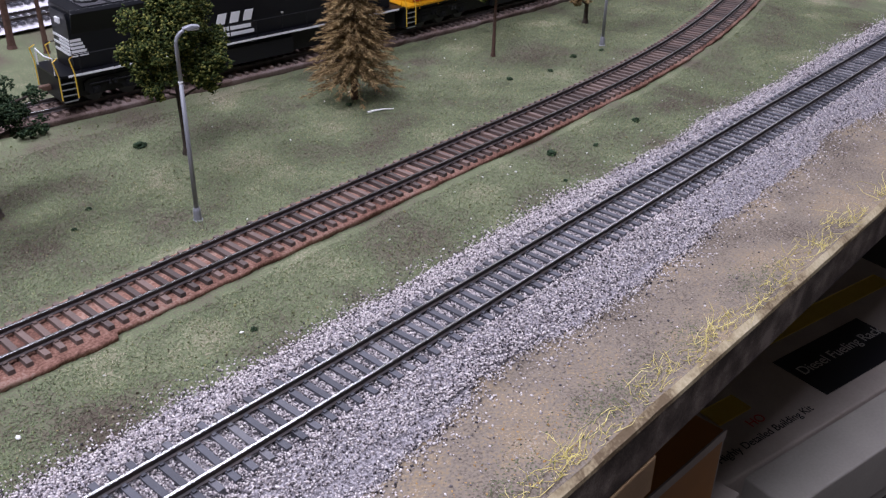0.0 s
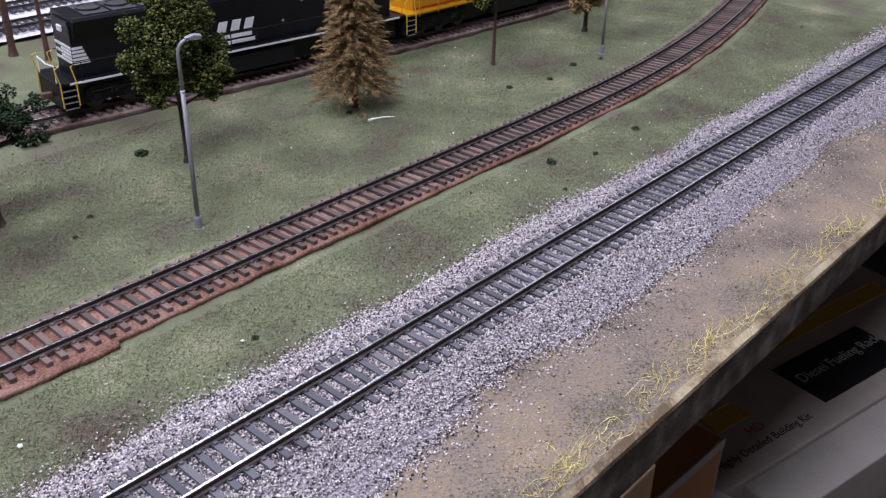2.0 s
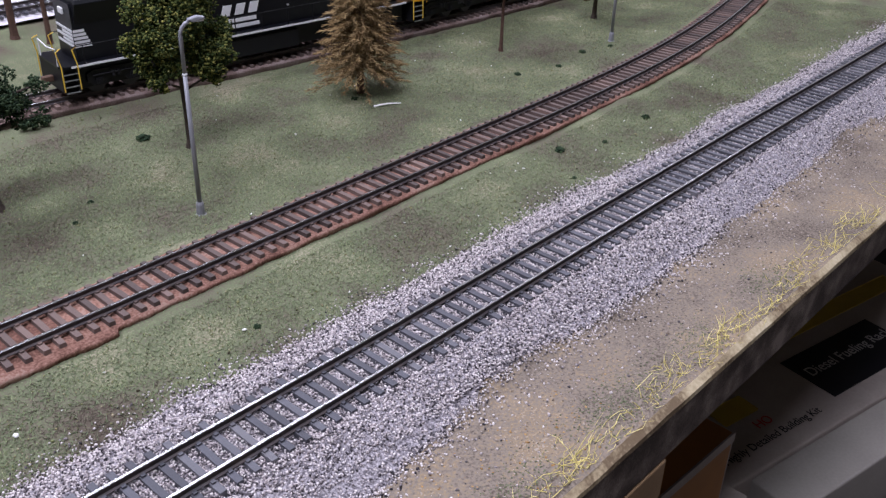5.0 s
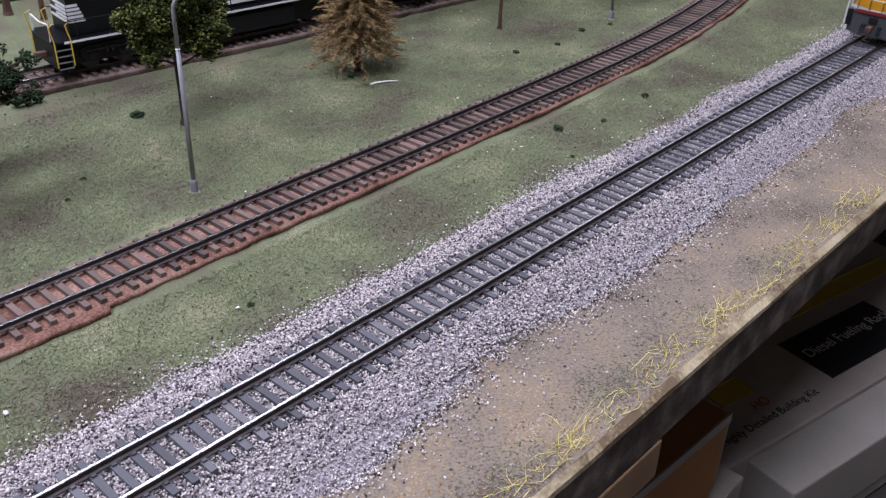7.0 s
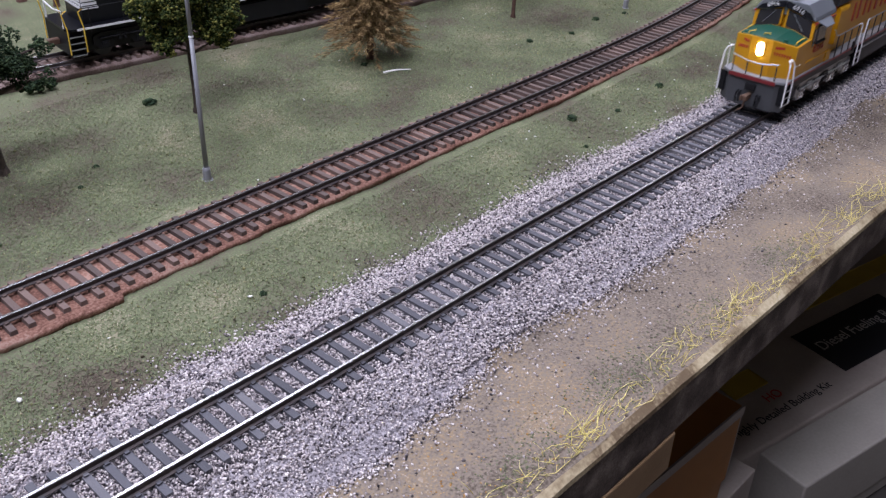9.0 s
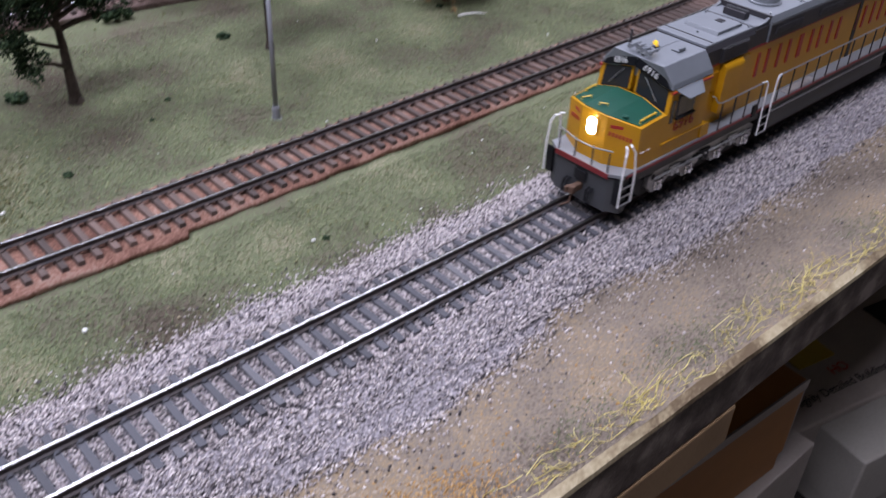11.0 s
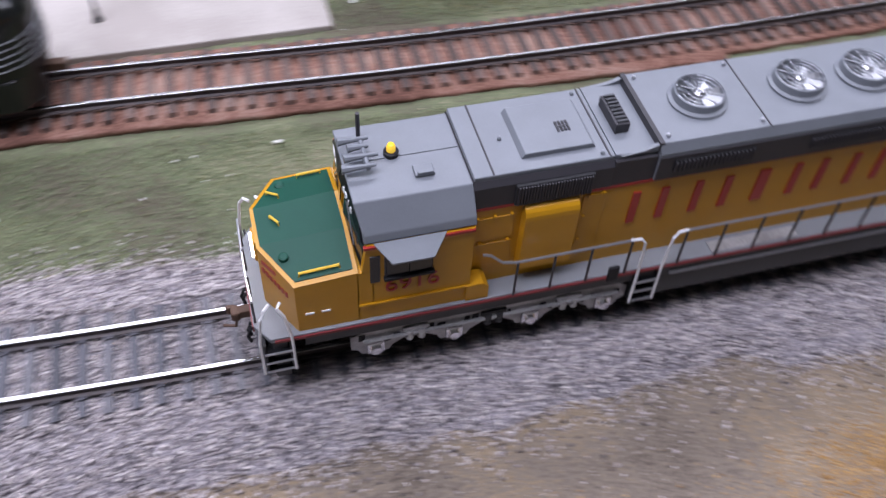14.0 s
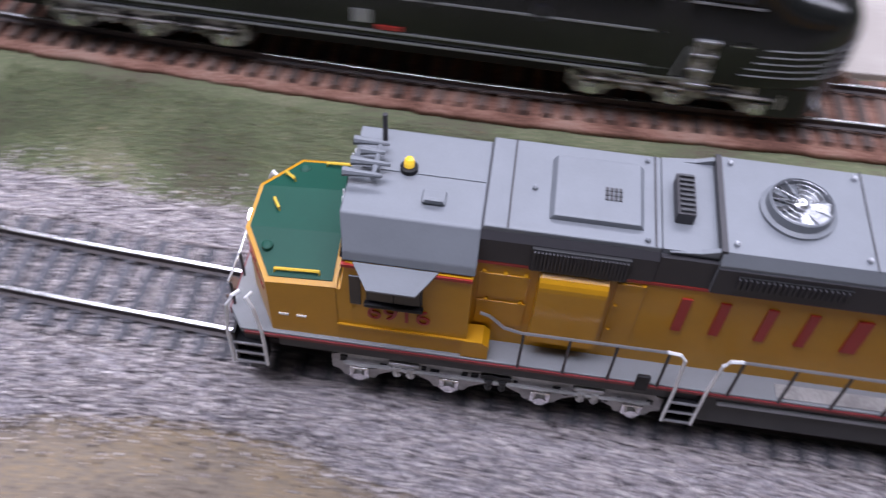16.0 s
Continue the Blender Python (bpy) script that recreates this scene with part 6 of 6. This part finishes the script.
    for i, (x, y, r) in enumerate(((0.762, 0.070, 0.0028), (0.8366, 0.0634, 0.0024), (0.6134, 0.2353, 0.0034), (0.438, 0.150, 0.0028), (0.5015, 0.2262, 0.0048), (0.790, 0.060, 0.0015), (0.738, 0.205, 0.0020), (0.915, 0.163, 0.0024), (0.878, 0.156, 0.0018), (0.943, 0.158, 0.0018), (0.556, 0.187, 0.0014), (0.541, 0.173, 0.0014), (0.548, 0.052, 0.0014), (0.43, 0.135, 0.0014), (0.845, 0.165, 0.0020), (0.74, 0.045, 0.0012), (0.493, 0.150, 0.002), (0.4905, 0.2385, 0.0052))):
        bush(x, y, r, 80 + i, "small dark green foam bush on the turf" if r > 0.002 else "tiny dark green foam clump on the turf")
    st = thing("fallen_stick", "pale dry stick lying on the grass", "stick", at=pose(0.743, 0.1831, float(ground_height(0.743, 0.1831)) + 0.0006, 0, 0, -20))
    part("stick", tube(B(), [(-0.008, 0, 0), (-0.004, 0.0006, 0.0003), (0.002, 0, 0.0006), (0.009, -0.001, 0.0002)], 0.0008, 7, 0.0003), "speck", st)
    rng = random.Random(9)
    for i, (x, big) in enumerate(((0.530, 1.0), (0.545, 0.9), (0.570, 1.25), (0.580, 0.8), (0.600, 0.7), (0.622, 1.0), (0.640, 0.9), (0.656, 1.1), (0.672, 1.2), (0.686, 0.8), (0.702, 1.1), (0.722, 0.9), (0.745, 1.1), (0.77, 1.2), (0.795, 1.1), (0.81, 1.0), (0.85, 1.2), (0.90, 1.1), (0.95, 1.0))):
        tuft(x, EDGE_Y + 0.0065 + rng.uniform(-0.003, 0.004), 200 + i, int(58 * big), 0.0066 * big, 0.0062)
    # stored cartons under the edge
    build_cartons()


def build_cartons():
    # printed kit carton lying flat, turned a little, with a white carton before it
    m = pose(0.9735, 0.0185, -0.245, 0, 0, -12.4)
    k = thing("kit_carton", "grey printed model kit carton with a black title panel", "box", "stored boxes", at=m)
    part("tray", box(B(), -0.169, 0.169, -0.099, 0.099, 0, 0.03, 0.001), "box_card", k)
    lid = part("lid", box(B(), -0.17, 0.17, -0.10, 0.10, 0.012, 0.045, 0.0015), "box_card", k)
    part("title_panel", box(B(), -0.025, 0.078, -0.082, -0.037, 0.0448, 0.0454), "black", lid, "black title panel")
    text_mesh("title", "Diesel Fueling Rack", 0.0125, "grey_ink", lid, pose(0.030, -0.056, 0.0456), "pale title lettering")
    text_mesh("small_title", "Highly Detailed Building Kit", 0.0085, "black", lid, pose(-0.093, -0.084, 0.0452), "dark small lettering")
    part("colour_bar", box(B(), -0.112, -0.080, -0.062, -0.045, 0.0448, 0.0453, 0.001), "gold_ink", lid, "yellow printed flash")
    text_mesh("scale_mark", "HO", 0.010, "red", lid, pose(-0.088, -0.072, 0.0453), "red scale mark")
    part("colour_bar", box(B(), -0.12, 0.15, -0.022, -0.006, 0.0448, 0.0453, 0.001), "gold_ink", lid, "yellow printed band")
    part("print_bar", box(B(), 0.005, 0.10, 0.010, 0.022, 0.0448, 0.0453), "grille", lid)
    part("print_bar", box(B(), -0.14, -0.08, -0.036, -0.028, 0.0448, 0.0453), "grille", lid)
    m = pose(0.930, -0.100, -0.262, 0, 0, -12.4)
    w = thing("white_carton", "plain white carton lying before the printed one", "box", "stored boxes", at=m)
    part("tray", box(B(), -0.115, 0.14, -0.007, 0.026, 0, 0.03, 0.001), "box_white", w)
    part("lid", box(B(), -0.116, 0.141, -0.008, 0.027, 0.012, 0.058, 0.0015), "box_white", w)
    m = pose(0.700, -0.045, -0.160, 0, 0, -3)
    o = thing("orange_carton", "orange carton with a dark stripe under the table", "box", "stored boxes", at=m)
    part("tray", box(B(), -0.114, 0.029, -0.019, 0.03, 0, 0.04, 0.001), "box_orange", o)
    ol = part("lid", box(B(), -0.115, 0.030, -0.020, 0.031, 0.012, 0.06, 0.0012), "box_orange", o)
    part("lid_edge", box(B(), -0.115, 0.030, -0.0206, -0.0196, 0.055, 0.0606), "box_card", ol, "worn pale lid edge")
    part("print_bar", box(B(), -0.09, -0.02, -0.012, 0.0, 0.0598, 0.0603), "black", ol)
    part("lid_end", box(B(), 0.0296, 0.0306, -0.0198, 0.0308, 0.013, 0.0596), "box_card", ol, "bare grey card end")
    s = thing("lower_shelf", "dark wooden shelf that carries the cartons", "shelf")
    part("board", box(B(), -1.0, 3.0, -0.20, 0.9, -0.282, -0.264, 0.001), "shelf_dark", s)
    for x in (-0.95, 1.4, 2.9):
        part("post", box(B(), x, x + 0.04, 0.3, 0.34, -0.95, -0.282), "shelf_dark", s)
    # blocks that carry the raised cartons
    for nm, x0, x1, y0, y1, z1 in (("block_carton", 0.83, 1.10, -0.03, 0.06, -0.2452), ("block_carton", 0.60, 0.76, -0.07, -0.02, -0.1602)):
        b = thing(nm, "plain grey-brown carton under another box", "box", "stored boxes", at=pose((x0 + x1) / 2, (y0 + y1) / 2, -0.264))
        part("tray", box(B(), (x0 - x1) / 2, (x1 - x0) / 2, (y0 - y1) / 2, (y1 - y0) / 2, 0, z1 + 0.264, 0.001), "box_card", b)


def on_way(way, xf, u1, u2):
    """The pose of an engine with its end at xf whose two truck centres, u1 and u2 along it, sit on a way."""
    a, b = (Vector((xf + u, float(way(min(2.2, xf + u))), 0)) for u in (u1, u2))
    h = math.atan2(b.y - a.y, b.x - a.x)
    p = a - Vector((math.cos(h), math.sin(h), 0)) * u1
    return pose(p.x, p.y, 0, 0, 0, math.degrees(h))


build_all()
LOCO, WHEELS = yellow_locomotive()
STREAM = streamliner()
STREAM.matrix_world = pose(0.2905, float(MID(0.2905)), 0, 0, 0, math.degrees(math.atan2(float(MID(0.247) - MID(0.096)), 0.151)))
NS = stripe_engine("glossy black model diesel with white stripes and yellow grab rails", "blackgloss", "whitep", "black", 0.250, black_marks)
NS.matrix_world = on_way(BACK, 0.6040, 0.042, 0.208)
Y2 = stripe_engine("yellow model diesel parked behind the black one", "yellow", "yellow", "yellow", 0.245, yellow_marks)
Y2.matrix_world = on_way(BACK, 0.850, 0.042, 0.203)
build_ballast_stones()
build_turf()


RUN = [(0.0, 1.690), (11.0, 0.6255), (12.0, 0.5280), (12.5, 0.4807), (13.0, 0.4320), (13.5, 0.3850), (14.0, 0.3359), (14.5, 0.2872), (15.0, 0.2393), (15.5, 0.1922), (16.0, 0.1437)]


def run_x(t):
    ts, xs = [r[0] for r in RUN], [r[1] for r in RUN]
    return float(np.interp(t, ts, xs))


def motions():
    ts = [0.5 * k for k in range(33)]
    walk(LOCO, [(t, on_way(FRONT, run_x(t), 0.0512, 0.2523)) for t in ts])
    tw = [16.0 * k / 192 for k in range(193)]
    for w, x, r in WHEELS:
        walk(w, [(t, pose(x, 0, r, 0, math.degrees((run_x(t) - run_x(0)) / r), 0)) for t in tw])


motions()
